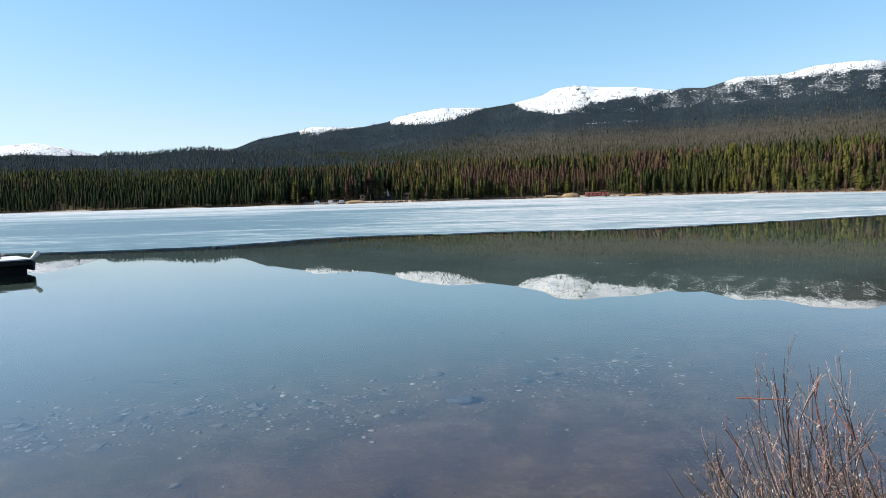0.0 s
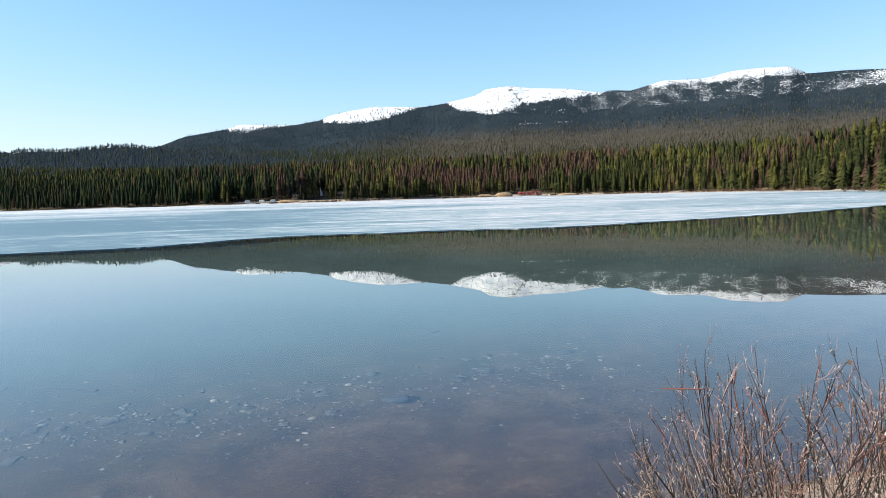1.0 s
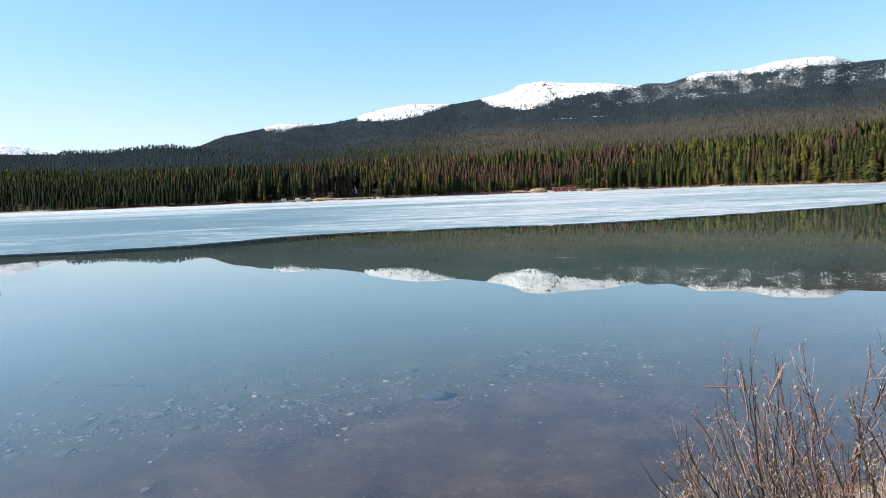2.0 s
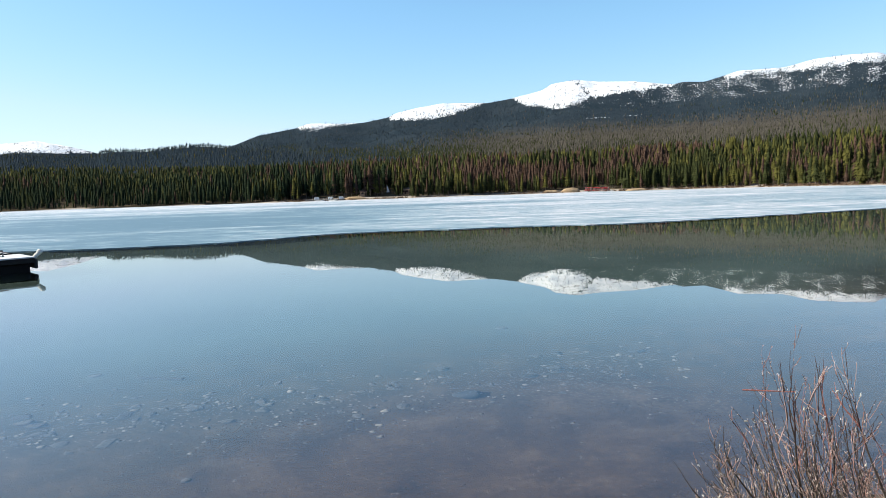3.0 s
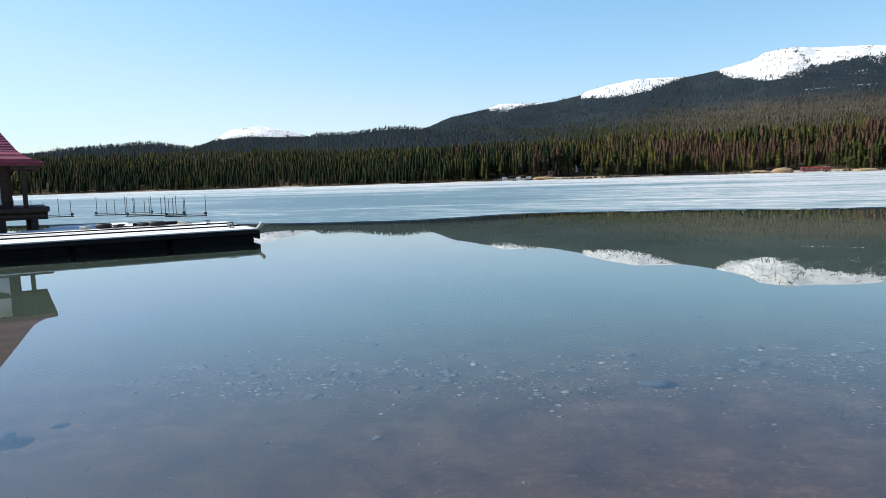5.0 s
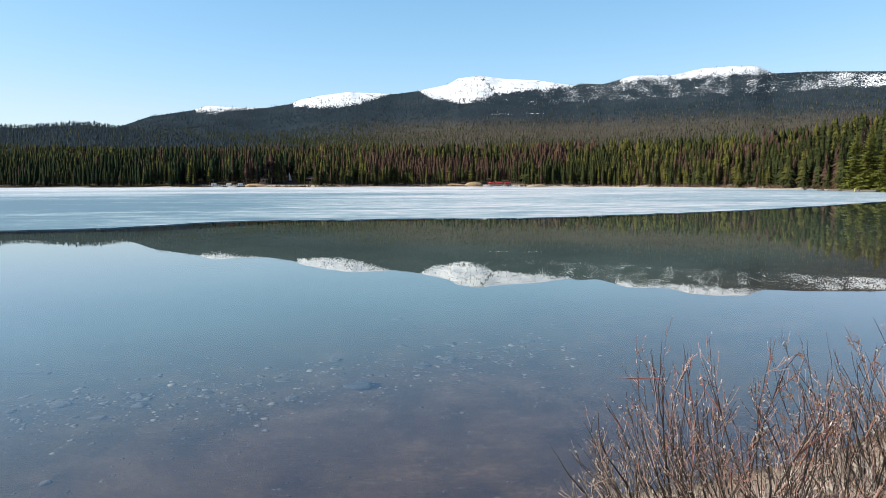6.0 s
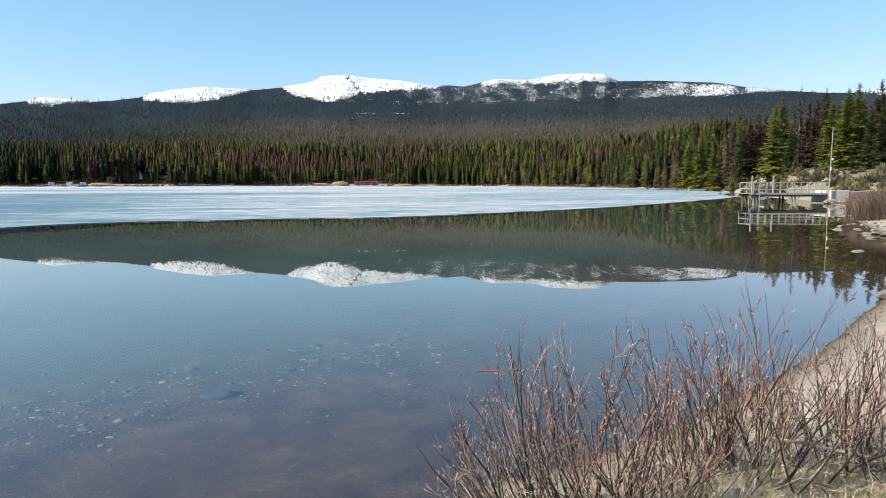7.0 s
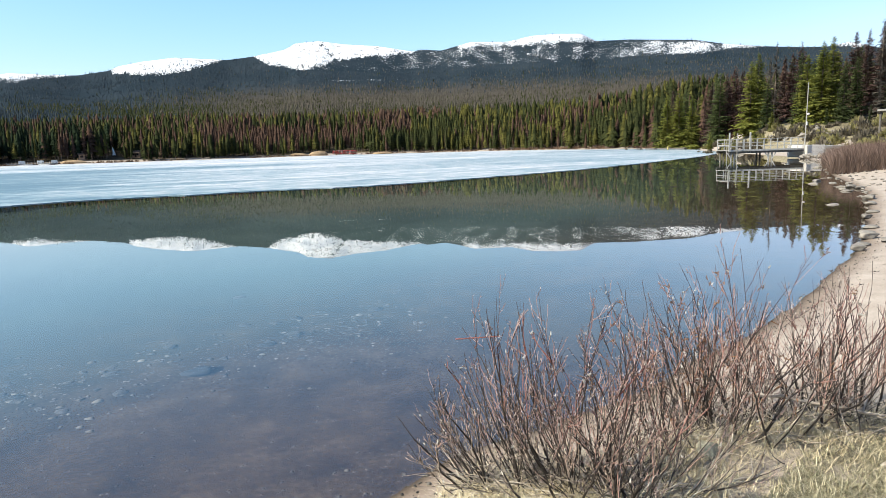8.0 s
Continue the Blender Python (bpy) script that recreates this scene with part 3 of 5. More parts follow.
    # share of haze-tinted trees, growing with height above the horizon
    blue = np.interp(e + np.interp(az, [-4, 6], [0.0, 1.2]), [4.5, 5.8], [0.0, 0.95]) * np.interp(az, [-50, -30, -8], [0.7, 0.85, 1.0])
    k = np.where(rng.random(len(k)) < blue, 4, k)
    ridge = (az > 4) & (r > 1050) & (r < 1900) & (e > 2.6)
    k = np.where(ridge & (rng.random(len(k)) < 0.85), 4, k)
    # the stand behind the shore goes on up the first slope
    green = rng.random(len(k)) < np.interp(e, [2.7, 3.5], [1.0, 0.0]) * (r < 1050)
    k = np.where(green, species(rng, x, y, 90.0), k)
    bare = (az > 26) & (r > 2300) & (e > 3.7)
    h = np.where(bare, h * 0.2, h)
    hx, hy = scatter(rng, 34000, 0, 56, 850, 1640)
    hz, hs, hf, haz, hr = land(hx, hy)
    hh = np.clip(rng.normal(8, 2, len(hx)), 3, 13) * np.interp(haz, [4, 24], [0.95, 0.75])
    # haze-tinted trees prevail on the ridges farther back
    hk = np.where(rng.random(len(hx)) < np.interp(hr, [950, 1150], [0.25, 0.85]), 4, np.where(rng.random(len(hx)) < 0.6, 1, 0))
    plant("ridge_forest", rng, hx, hy, hz, hh, hk, shapes_of(rng, 10, 2, 2, 0.17, False), "close conifer forest on the low ridges, tinted blue for haze")
    lower = r < 1700
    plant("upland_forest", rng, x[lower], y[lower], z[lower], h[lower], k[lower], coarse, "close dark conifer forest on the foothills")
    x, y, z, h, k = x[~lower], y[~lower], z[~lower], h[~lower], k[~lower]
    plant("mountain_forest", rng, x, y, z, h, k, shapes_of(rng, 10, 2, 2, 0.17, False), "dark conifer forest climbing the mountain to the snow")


build_woods()


# ---- boathouse and docks ----
TIMBER = surface("dark_timber", (0.018, 0.013, 0.010), (0.055, 0.040, 0.030), 3.0, 0.75, 0.2, 0.4, (1, 1, 6))
DECK = surface("pale_planks", (0.50, 0.485, 0.47), (0.74, 0.72, 0.70), 2.0, 0.55, 0.4, 0.3, (0.4, 6, 1), vary=0.22)
FLOAT = surface("black_float", (0.004, 0.004, 0.004), (0.012, 0.012, 0.012), 2.0, 0.9, 0.05, 0.2)
FASCIA = surface("dark_board", (0.008, 0.008, 0.008), (0.026, 0.025, 0.024), 2.0, 0.8, 0.1, 0.3, (0.3, 1, 5))
PLASTER = surface("white_infill", (0.68, 0.68, 0.67), (0.84, 0.84, 0.82), 1.6, 0.8, 0.2, 0.15)
SHINGLE = surface("red_shingle", (0.10, 0.008, 0.034), (0.30, 0.040, 0.105), 3.0, 0.6, 0.35, 0.5, (3, 1, 1), vary=0.35)
FASCIA_RED = surface("red_fascia", (0.10, 0.012, 0.020), (0.16, 0.03, 0.036), 3.0, 0.6, 0.3, 0.1)
STEEL = surface("grey_steel", (0.07, 0.07, 0.07), (0.17, 0.17, 0.17), 6.0, 0.5, 0.4, 0.1, metal=0.5)
PALE = surface("pale_rope", (0.45, 0.43, 0.38), (0.66, 0.64, 0.58), 8.0, 0.9, 0.1, 0.4)
RUBBER = surface("black_rubber", (0.010, 0.010, 0.011), (0.035, 0.034, 0.034), 6.0, 0.7, 0.3, 0.2)
GLASS = Mat("window_glass", 0.05, 0.5)
GLASS.color((0.02, 0.022, 0.025))
GLASS = GLASS.m
DOCK_TURN = 45.0  # the docks and the boathouse run this way


def build_dock():
    """Three rows of floating sections side by side; local x runs from the free end to the shore, local y towards the near side."""
    d = empty("dock", -13.45, 21.27, 0, DOCK_TURN - 180, label="long floating dock of pale planks on black floats", category="dock")
    rng = random.Random(5)
    for y0, y1, x0 in ((-2.0, 0.0, 0.0), (-4.2, -2.25, 0.15), (-6.35, -4.45, 0.0)):
        for i in range(9):
            bm = bmesh.new()
            box(bm, x0 + 0.12 + i * 3.0, y0 + 0.1, -0.22, x0 + 2.95 + i * 3.0, y1 - 0.07, 0.30, 0.05)
            part("float", bm, FLOAT, d)
        bm = bmesh.new()
        box(bm, x0, y0, 0.30, 27.0, y0 + 0.05, 0.45)
        box(bm, x0, y1 - 0.05, 0.30, 27.0, y1, 0.45 if y1 == 0 else 0.535)
        box(bm, x0, y0 + 0.05, 0.30, x0 + 0.05, y1 - 0.05, 0.45)
        part("rim_board", bm, FASCIA, d, "dark edge boards")
        n, wide = 3, (y1 - y0) / 3
        for j in range(n):
            for i in range(6):
                bm = bmesh.new()
                a = x0 - 0.03 + i * 4.5
                box(bm, a, y0 + j * wide + 0.015, 0.455, a + 4.49, y0 + (j + 1) * wide - (0.055 if j == 2 and y1 < 0 else 0.015), 0.50 + rng.uniform(-0.004, 0.006), 0.008)
                part("plank", bm, DECK, d)
    # short landing between the dock and the boathouse
    for y0, y1, x0, x1 in ((-7.55, -6.60, 3.2, 8.0), (-9.0, -7.75, 3.6, 7.2), (-10.4, -9.05, 3.8, 7.0)):
        bm = bmesh.new()
        box(bm, x0 + 0.1, y0 + 0.1, -0.22, x1 - 0.1, y1 - 0.07, 0.44, 0.05)
        part("float", bm, FLOAT, d)
        for j in range(2):
            bm = bmesh.new()
            box(bm, x0, y0 + j * (y1 - y0) / 2, 0.445, x1, y0 + (j + 1) * (y1 - y0) / 2 - 0.02, 0.495, 0.008)
            part("plank", bm, DECK, d)
    # rounded pale fender at the free end
    bm = bmesh.new()
    rod(bm, (-0.08, -0.5, 0.42), (-0.26, -0.45, 0.60), 0.06, 0.08, 10)
    bmesh.ops.create_uvsphere(bm, u_segments=10, v_segments=6, radius=0.095, matrix=Matrix.Translation((-0.27, -0.45, 0.62)))
    part("fender", bm, PALE, d, "pale rounded rope fender")
    bm = bmesh.new()
    box(bm, -0.12, -2.0, 0.10, -0.02, -0.1, 0.42, 0.03)
    part("bumper", bm, RUBBER, d)
    return d


DOCK = build_dock()


def on_dock(x, y, z=0.503):
    return Matrix.Translation((-13.45, 21.27, 0)) @ pose(0, 0, 0, 0, 0, DOCK_TURN - 180) @ Vector((x, y, z))


def rope_coil(x, y, material, label, size=0.28, turn=0.0):
    """A heap of rope: a rising spiral with a loose tail."""
    p = on_dock(x, y)
    ob = empty("rope_coil", p.x, p.y, p.z, turn, label=label, category="rope", group="gear on the dock")
    rng = random.Random(int(x * 10))
    pts = []
    for i in range(64):
        a, u = i * 0.42, i / 64
        r = size * (0.55 + 0.45 * math.sin(u * 9)) * rng.uniform(0.9, 1.1)
        pts.append(Vector((r * math.cos(a), r * math.sin(a), 0.025 + 0.11 * u)))
    pts += [Vector((size * (1 + 0.3 * k), 0.12 * math.sin(k), 0.025)) for k in range(1, 5)]
    bm = bmesh.new()
    for a, b in zip(pts, pts[1:]):
        rod(bm, a, b, 0.024, 0.024, 5)
    part("rope", bm, material, ob)
    return ob


def cleat(x, y, turn=0.0):
    p = on_dock(x, y)
    ob = empty("mooring_cleat", p.x, p.y, p.z - 0.002, turn, label="grey steel horn cleat bolted to the dock", category="cleat", group="gear on the dock")
    bm = bmesh.new()
    box(bm, -0.09, -0.04, 0, 0.09, 0.04, 0.02, 0.005)
    part("base", bm, STEEL, ob)
    for s in (-1, 1):
        bm = bmesh.new()
        rod(bm, (s * 0.05, 0, 0.015), (s * 0.05, 0, 0.12), 0.02)
        part("leg", bm, STEEL, ob)
    bm = bmesh.new()
    rod(bm, (-0.17, 0, 0.15), (0, 0, 0.125), 0.012, 0.022)
    rod(bm, (0, 0, 0.125), (0.17, 0, 0.15), 0.022, 0.012)
    part("horn", bm, STEEL, ob)
    return ob


def tyre(x, y, tilt):
    p = on_dock(x, y)
    ob = empty("tyre", p.x, p.y, p.z + 0.10, 20, label="old black rubber tyre lying on the dock", category="tyre", group="gear on the dock")
    bm = bmesh.new()
    ring = []
    for i in range(20):
        a = i / 20 * 2 * math.pi
        ring.append([bm.verts.new(((0.24 + 0.085 * math.cos(b)) * math.cos(a), (0.24 + 0.085 * math.cos(b)) * math.sin(a), 0.095 * math.sin(b))) for b in np.linspace(0, 2 * math.pi, 8, endpoint=False)])
    for i in range(20):
        for j in range(8):
            bm.faces.new((ring[i][j], ring[(i + 1) % 20][j], ring[(i + 1) % 20][(j + 1) % 8], ring[i][(j + 1) % 8]))
    bmesh.ops.recalc_face_normals(bm, faces=bm.faces[:])
    part("tread", bm, RUBBER, ob, smooth=True)
    return ob


def beam(x, y, length, material, label):
    p = on_dock(x, y)
    ob = empty("loose_beam", p.x, p.y, p.z, DOCK_TURN - 180, label=label, category="beam", group="gear on the dock")
    bm = bmesh.new()
    box(bm, 0, -0.08, 0, length, 0.08, 0.13, 0.015)
    part("beam", bm, material, ob)
    return ob


cleat(0.7, -1.1, 30)
cleat(0.9, -5.2, 70)
rope_coil(1.9, -5.4, PALE, "pale coil of rope lying on the dock", 0.22)
rope_coil(4.4, -5.5, RUBBER, "dark wet coil of rope on the dock", 0.26, 50)
rope_coil(3.4, -5.9, RUBBER, "dark wet coil of rope on the dock", 0.28, 120)
rope_coil(5.6, -5.9, PALE, "pale heap of mooring rope on the dock", 0.2, 80)
tyre(2.9, -5.6, 0)
tyre(4.9, -5.9, 0)
beam(1.9, -6.1, 1.9, FASCIA, "dark loose beam on the dock planks")


def build_boathouse():
    """Local x: along the front towards its free end (0 is the eave corner), local y: away from the near side."""
    h = empty("boathouse", -24.2, 22.25, 0, DOCK_TURN + 5, label="half-timbered boathouse with red shingled hip roof on posts", category="boathouse")
    L, D = 14.0, 8.6
    eave, ridge = 3.32, 6.15
    wx, wy = -1.30, 0.95  # the wall's corner, inside the eave

    def piece(name, mat, *dims, label="", bevel=0.01):
        bm = bmesh.new()
        box(bm, *dims, bevel)
        return part(name, bm, mat, h, label)

    piece("wall", PLASTER, -L + 1.3, wy, 1.42, wx, D - wy, 3.40, label="white plaster infill walls", bevel=0)
    # roof: a core and lapped courses with a flared foot
    run, hip = 4.3, 2.35
    height_at = lambda d: eave + np.interp(d, [0, 0.8, 1.6, run], [0.0, 0.17, 0.52, ridge - eave])
    courses = 30
    for i in range(courses):
        d0, d1 = run * i / courses, min(run, run * (i + 1) / courses + 0.05)
        bm = bmesh.new()
        rows = []
        for d, lift in ((d0, -0.015), (d0, 0.035), (d1, 0.004)):
            ex = hip * d / run
            z = float(height_at(d)) + lift
            rows.append([bm.verts.new(p) for p in ((-ex, d, z), (-ex, D - d, z), (-L + ex, D - d, z), (-L + ex, d, z))])
        for a, b in zip(rows, rows[1:]):
            for j in range(4):
                bm.faces.new((a[j], a[(j + 1) % 4], b[(j + 1) % 4], b[j]))
        bmesh.ops.recalc_face_normals(bm, faces=bm.faces[:])
        part("shingle_course", bm, SHINGLE, h)
    bm = bmesh.new()
    box(bm, -L + hip, run - 0.09, ridge - 0.02, -hip, run + 0.09, ridge + 0.07, 0.02)
    part("ridge_cap", bm, FASCIA_RED, h)
    bm = bmesh.new()
    for a in ((-L, 0.0, -0.0, 0.06), (-L, D - 0.06, 0.0, D), (-0.06, 0.06, 0.0, D - 0.06)):
        box(bm, a[0], a[1], eave - 0.13, a[2], a[3], eave - 0.012)
    part("fascia", bm, FASCIA_RED, h, "dark red eaves board")
    piece("soffit", TIMBER, -L + 0.06, 0.06, eave - 0.06, -0.06, D - 0.06, eave - 0.02, bevel=0)
    # timbers on the front and the end
    f = wy - 0.07
    for x in (wx - 0.17, wx - 2.30, wx - 4.5, wx - 6.7, wx - 8.9):
        piece("post", TIMBER, x - 0.17, f, 1.42, x + 0.17, wy + 0.02, 3.40)
    for y in (wy + 0.2, 4.3, D - wy - 0.2):
        piece("post", TIMBER, wx - 0.02, y - 0.15, 1.42, wx + 0.07, y + 0.15, 3.40)
    piece("rail", TIMBER, -L + 1.3, f + 0.01, 2.32, wx - 0.35, wy + 0.02, 2.46)
    piece("rail", TIMBER, wx - 0.02, wy + 0.36, 2.32, wx + 0.06, D - wy - 0.4, 2.46)
    piece("sill_beam", TIMBER, -L + 1.2, f - 0.02, 1.38, wx + 0.05, wy + 0.02, 1.56)
    bm = bmesh.new()
    for x0 in (wx - 2.12, wx - 4.3, wx - 6.5):
        rod(bm, (x0 + 0.02, f + 0.035, 1.86), (x0 + 1.72, f + 0.035, 2.32), 0.07, 0.07, 6)
    part("brace", bm, TIMBER, h, "slanting dark braces")
    for x in (wx - 2.10, wx - 4.3, wx - 6.5):
        w = piece("window", TIMBER, x - 0.02, f + 0.01, 2.50, x + 1.18, wy + 0.015, 3.22)
        bm = bmesh.new()
        box(bm, x + 0.06, f - 0.004, 2.58, x + 1.10, f + 0.006, 3.14)
        part("pane", bm, GLASS, w)
    for x in (-0.78, -4.6, -8.4):
        piece("porch_post", TIMBER, x - 0.09, 0.35, 1.40, x + 0.09, 0.53, eave - 0.06)
    # deck on round logs, over posts that stand in the lake
    bm = bmesh.new()
    for k in range(9):
        rod(bm, (-L, -0.45 + k * 0.19, 1.30), (-0.02 - 0.02 * (k % 3), -0.45 + k * 0.19, 1.30), 0.105, 0.105, 8)
    part("deck_log", bm, TIMBER, h)
    piece("deck", TIMBER, -L, 1.20, 1.22, 0.12, D, 1.40)
    for y in (-0.35, 3.5, 7.6):
        bm = bmesh.new()
        rod(bm, (-L, y, 1.06), (-0.05, y, 1.06), 0.14, 0.14, 8)
        part("bearer", bm, TIMBER, h)
    for x in (-0.55, -1.7, -4.3, -7.2, -10.0, -13.0):
        for y in (-0.30, 3.5, 7.6):
            bm = bmesh.new()
            rod(bm, (x, y, -2.6), (x, y, 1.0), 0.16, 0.14, 8)
            part("pile", bm, TIMBER, h)
    return h


build_boathouse()


def slip_rack(x, y, turn, length, posts, label):
    """A narrow finger float frozen into the ice, with upright pipes."""
    ob = empty("mooring_finger", x, y, 0.035, turn, label=label, category="mooring", group="mooring fingers in the ice")
    bm = bmesh.new()
    box(bm, 0, -0.10, 0.0, length, 0.10, 0.06, 0.01)
    part("float", bm, FASCIA, ob)
    bm = bmesh.new()
    rod(bm, (0, 0, 0.16), (length, 0, 0.16), 0.022)
    part("rail", bm, STEEL, ob)
    for i, u in enumerate(posts):
        bm = bmesh.new()
        side = 0.13 if i % 2 else -0.13
        rod(bm, (u * length, side * 0.6, 0.02), (u * length, side * 0.6, 1.45 - 0.12 * (i % 3)), 0.026, 0.022, 6)
        part("pipe", bm, STEEL, ob)
    for u in (0.02, 0.98):
        bm = bmesh.new()
        bmesh.ops.create_uvsphere(bm, u_segments=10, v_segments=6, radius=0.11, matrix=Matrix.Translation((u * length, 0, 0.20)))
        part("knob", bm, RUBBER, ob)
    return ob


slip_rack(-31.6, 38.6, 10, 3.0, (0.02, 0.18, 0.5, 0.98), "narrow grey mooring float with upright steel pipes")
slip_rack(-36.2, 40.0, 10, 4.6, (0.03, 0.14, 0.33, 0.42, 0.61, 0.72, 0.86, 0.97), "narrow grey mooring float with upright steel pipes")
slip_rack(-41.2, 42.2, 8, 5.0, (0.05, 0.2, 0.36, 0.52, 0.68, 0.93), "narrow grey mooring float with upright steel pipes")
slip_rack(-46.5, 39.6, 18, 4.6, (0.03, 0.3, 0.52, 0.75, 0.97), "narrow grey mooring float with upright steel pipes")


# ---- pier ----
CONCRETE = surface("pale_concrete", (0.36, 0.33, 0.30), (0.52, 0.48, 0.44), 2.0, 0.85, 0.2, 0.3)
GREY_WOOD = surface("grey_wood", (0.15, 0.14, 0.125), (0.34, 0.325, 0.30), 3.0, 0.8, 0.2, 0.3, vary=0.2)
RAIL = surface("pale_grey_paint", (0.20, 0.195, 0.185), (0.40, 0.39, 0.37), 3.0, 0.75, 0.2, 0.2, vary=0.15)
PILE = surface("dark_pile", (0.045, 0.040, 0.034), (0.14, 0.125, 0.11), 3.0, 0.8, 0.2, 0.4)


def build_pier():
    """Local x runs from the free end to the abutment, local y away from the near side."""
    p = empty("pier", 51.6, 51.1, 0, -15.0, label="weathered grey wooden pier with white-grey railings", category="pier")
    L, W, z = 7.9, 2.4, 1.03
    for i in range(27):
        bm = bmesh.new()
        box(bm, -0.4 + i * 0.31, 0, z - 0.06, -0.4 + i * 0.31 + 0.285, W, z, 0.008)
        part("plank", bm, GREY_WOOD, p)
    for y in (0.02, W - 0.16):
        bm = bmesh.new()
        box(bm, -0.4, y, z - 0.32, L, y + 0.14, z - 0.065)
        part("stringer", bm, PILE, p, "dark side beam")
    bm = bmesh.new()
    box(bm, -0.42, -0.05, z - 0.13, L, -0.004, z + 0.05, 0.01)
    part("edge_board", bm, RAIL, p, "pale edge board")
    for x in (0.1, 4.1):
        for y in (0.15, W - 0.2):
            for dx in (-0.14, 0.22):
                bm = bmesh.new()
                rod(bm, (x + dx, y, -1.6), (x + dx, y, z - 0.3), 0.10, 0.09)
                part("pile", bm, GREY_WOOD if y < 1 else PILE, p)
        for dx in (-0.55, 0.62):
            bm = bmesh.new()
            rod(bm, (x + dx, 0.1, z - 0.3), (x + 0.04 + dx * 0.3, 0.1, z - 0.9), 0.06)
            part("brace", bm, RAIL, p)
    for y in (0.08, W - 0.08):
        for i in range(12):
            tall = 1.75 if y < 1 and i in (0, 3) else 1.12
            bm = bmesh.new()
            wide = 0.06 if tall > 1.5 else 0.035
            box(bm, -0.3 + i * 0.735 - wide, y - wide, z - 0.3, -0.3 + i * 0.735 + wide, y + wide, z + tall, 0.01)
            part("rail_post", bm, RAIL, p)
        for h in (0.38, 0.72, 1.08):
            bm = bmesh.new()
            box(bm, -0.35, y - 0.022, z + h - 0.024, L, y + 0.022, z + h + 0.024, 0.006)
            part("rail", bm, RAIL, p)
    for h in (0.5, 1.06):
        bm = bmesh.new()
        box(bm, -0.36, 0.14, z + h - 0.05, -0.30, W - 0.14, z + h + 0.05)
        part("rail", bm, GREY_WOOD, p)
    for x in (-0.75, 0.35):
        bm = bmesh.new()
        rod(bm, (x, -0.25, -1.2), (x, -0.25, 2.7 if x > 0 else 2.1), 0.038)
        part("mooring_pipe", bm, GREY_WOOD, p)
    return p


build_pier()


def build_abutment():
    ob = empty("abutment", 59.1, 49.1, 0, -15.0, label="pale concrete block at the pier's landward end", category="abutment")
    bm = bmesh.new()
    box(bm, 0, -0.3, 0.1, 2.0, 2.8, 1.32, 0.04)
    part("block", bm, CONCRETE, ob)
    bm = bmesh.new()
    box(bm, 2.02, -0.3, -0.2, 6.5, 2.8, 1.2, 0.04)
    part("ramp", bm, GREY_WOOD, ob)
    return ob


build_abutment()


def build_lamp_pole():
    ob = empty("lamp_pole", 58.6, 48.7, 0.1, 0, label="slender pale pole with a small lamp by the pier", category="pole")
    bm = bmesh.new()
    rod(bm, (0, 0, -0.4), (0.1, 0, 7.4), 0.06, 0.04)
    part("pole", bm, GREY_WOOD, ob)
    bm = bmesh.new()
    bmesh.ops.create_uvsphere(bm, u_segments=10, v_segments=8, radius=0.13, matrix=Matrix.Translation((0.12, -0.14, 4.3)))
    rod(bm, (0.06, 0, 4.25), (0.12, -0.14, 4.3), 0.03)
    part("lamp", bm, CONCRETE, ob, "small white lamp")
    bm = bmesh.new()
    box(bm, -0.02, -0.13, 3.2, 0.14, -0.05, 3.55, 0.01)
    part("switch_box", bm, PALE, ob)
    return ob


build_lamp_pole()


def height_at(x, y):
    return float(land(np.array([float(x)]), np.array([float(y)]))[0][0])


# ---- trees that stand singly ----
def spray_tree(seed, kind, height, spread, sparse=1.0):
    """Crown of drooping boughs, each a flat ragged spray of needles, and a tapered trunk. Returns two bmeshes."""
    rng = random.Random(seed)
    V, T = [], []
    z_ring = height * rng.uniform(0.04, 0.08)
    while z_ring < height * 0.985:
        u = z_ring / height
        reach = spread * height * ((1 - u) ** 0.75) * (0.85 + 0.15 * math.sin(seed + u * 23)) + 0.12
        for _ in range(max(3, int(rng.uniform(6, 10) * sparse))):
            a = rng.uniform(0, 2 * math.pi)
            z = z_ring + rng.gauss(0, 0.010 * height)
            r = reach * rng.uniform(0.55, 1.18)
            droop = (0.30 - 0.55 * u) * r * rng.uniform(0.5, 1.4)
            ca, sa = math.cos(a), math.sin(a)
            wide = r * rng.uniform(0.28, 0.46) + 0.08
            tip = rng.uniform(-0.06, 0.10) * r
            n = 4
            spine = [(0.1 * r + 0.9 * r * i / n, z - droop * (i / n) ** 1.3 + tip * (i / n) ** 3) for i in range(n + 1)]
            for i in range(n):
                (d0, z0), (d1, z1) = spine[i], spine[i + 1]
                w = wide * (1 - 0.75 * i / n)
                for s in (-1, 1):
                    e = rng.uniform(0.7, 1.25) * w * s
                    f = d0 + (d1 - d0) * rng.uniform(0.7, 1.5)
                    zz = (z0 + z1) / 2 - abs(e) * rng.uniform(0.1, 0.6)
                    o = len(V)
                    V.extend([(d0 * ca, d0 * sa, z0), (d1 * ca, d1 * sa, z1), (f * ca - e * sa, f * sa + e * ca, zz)])
                    T.append((o, o + 1, o + 2))
        z_ring += height * rng.uniform(0.013, 0.022)
    o = len(V)
    V.extend([(0.05, 0, height * 0.93), (-0.03, 0.05, height * 0.93), (-0.03, -0.05, height * 0.93), (0, 0, height)])
    T.extend([(o, o + 1, o + 3), (o + 1, o + 2, o + 3), (o + 2, o, o + 3)])
    trunk = bmesh.new()
    rod(trunk, (0, 0, -0.5), (0.04, 0.02, height * 0.5), 0.016 * height, 0.009 * height, 8)
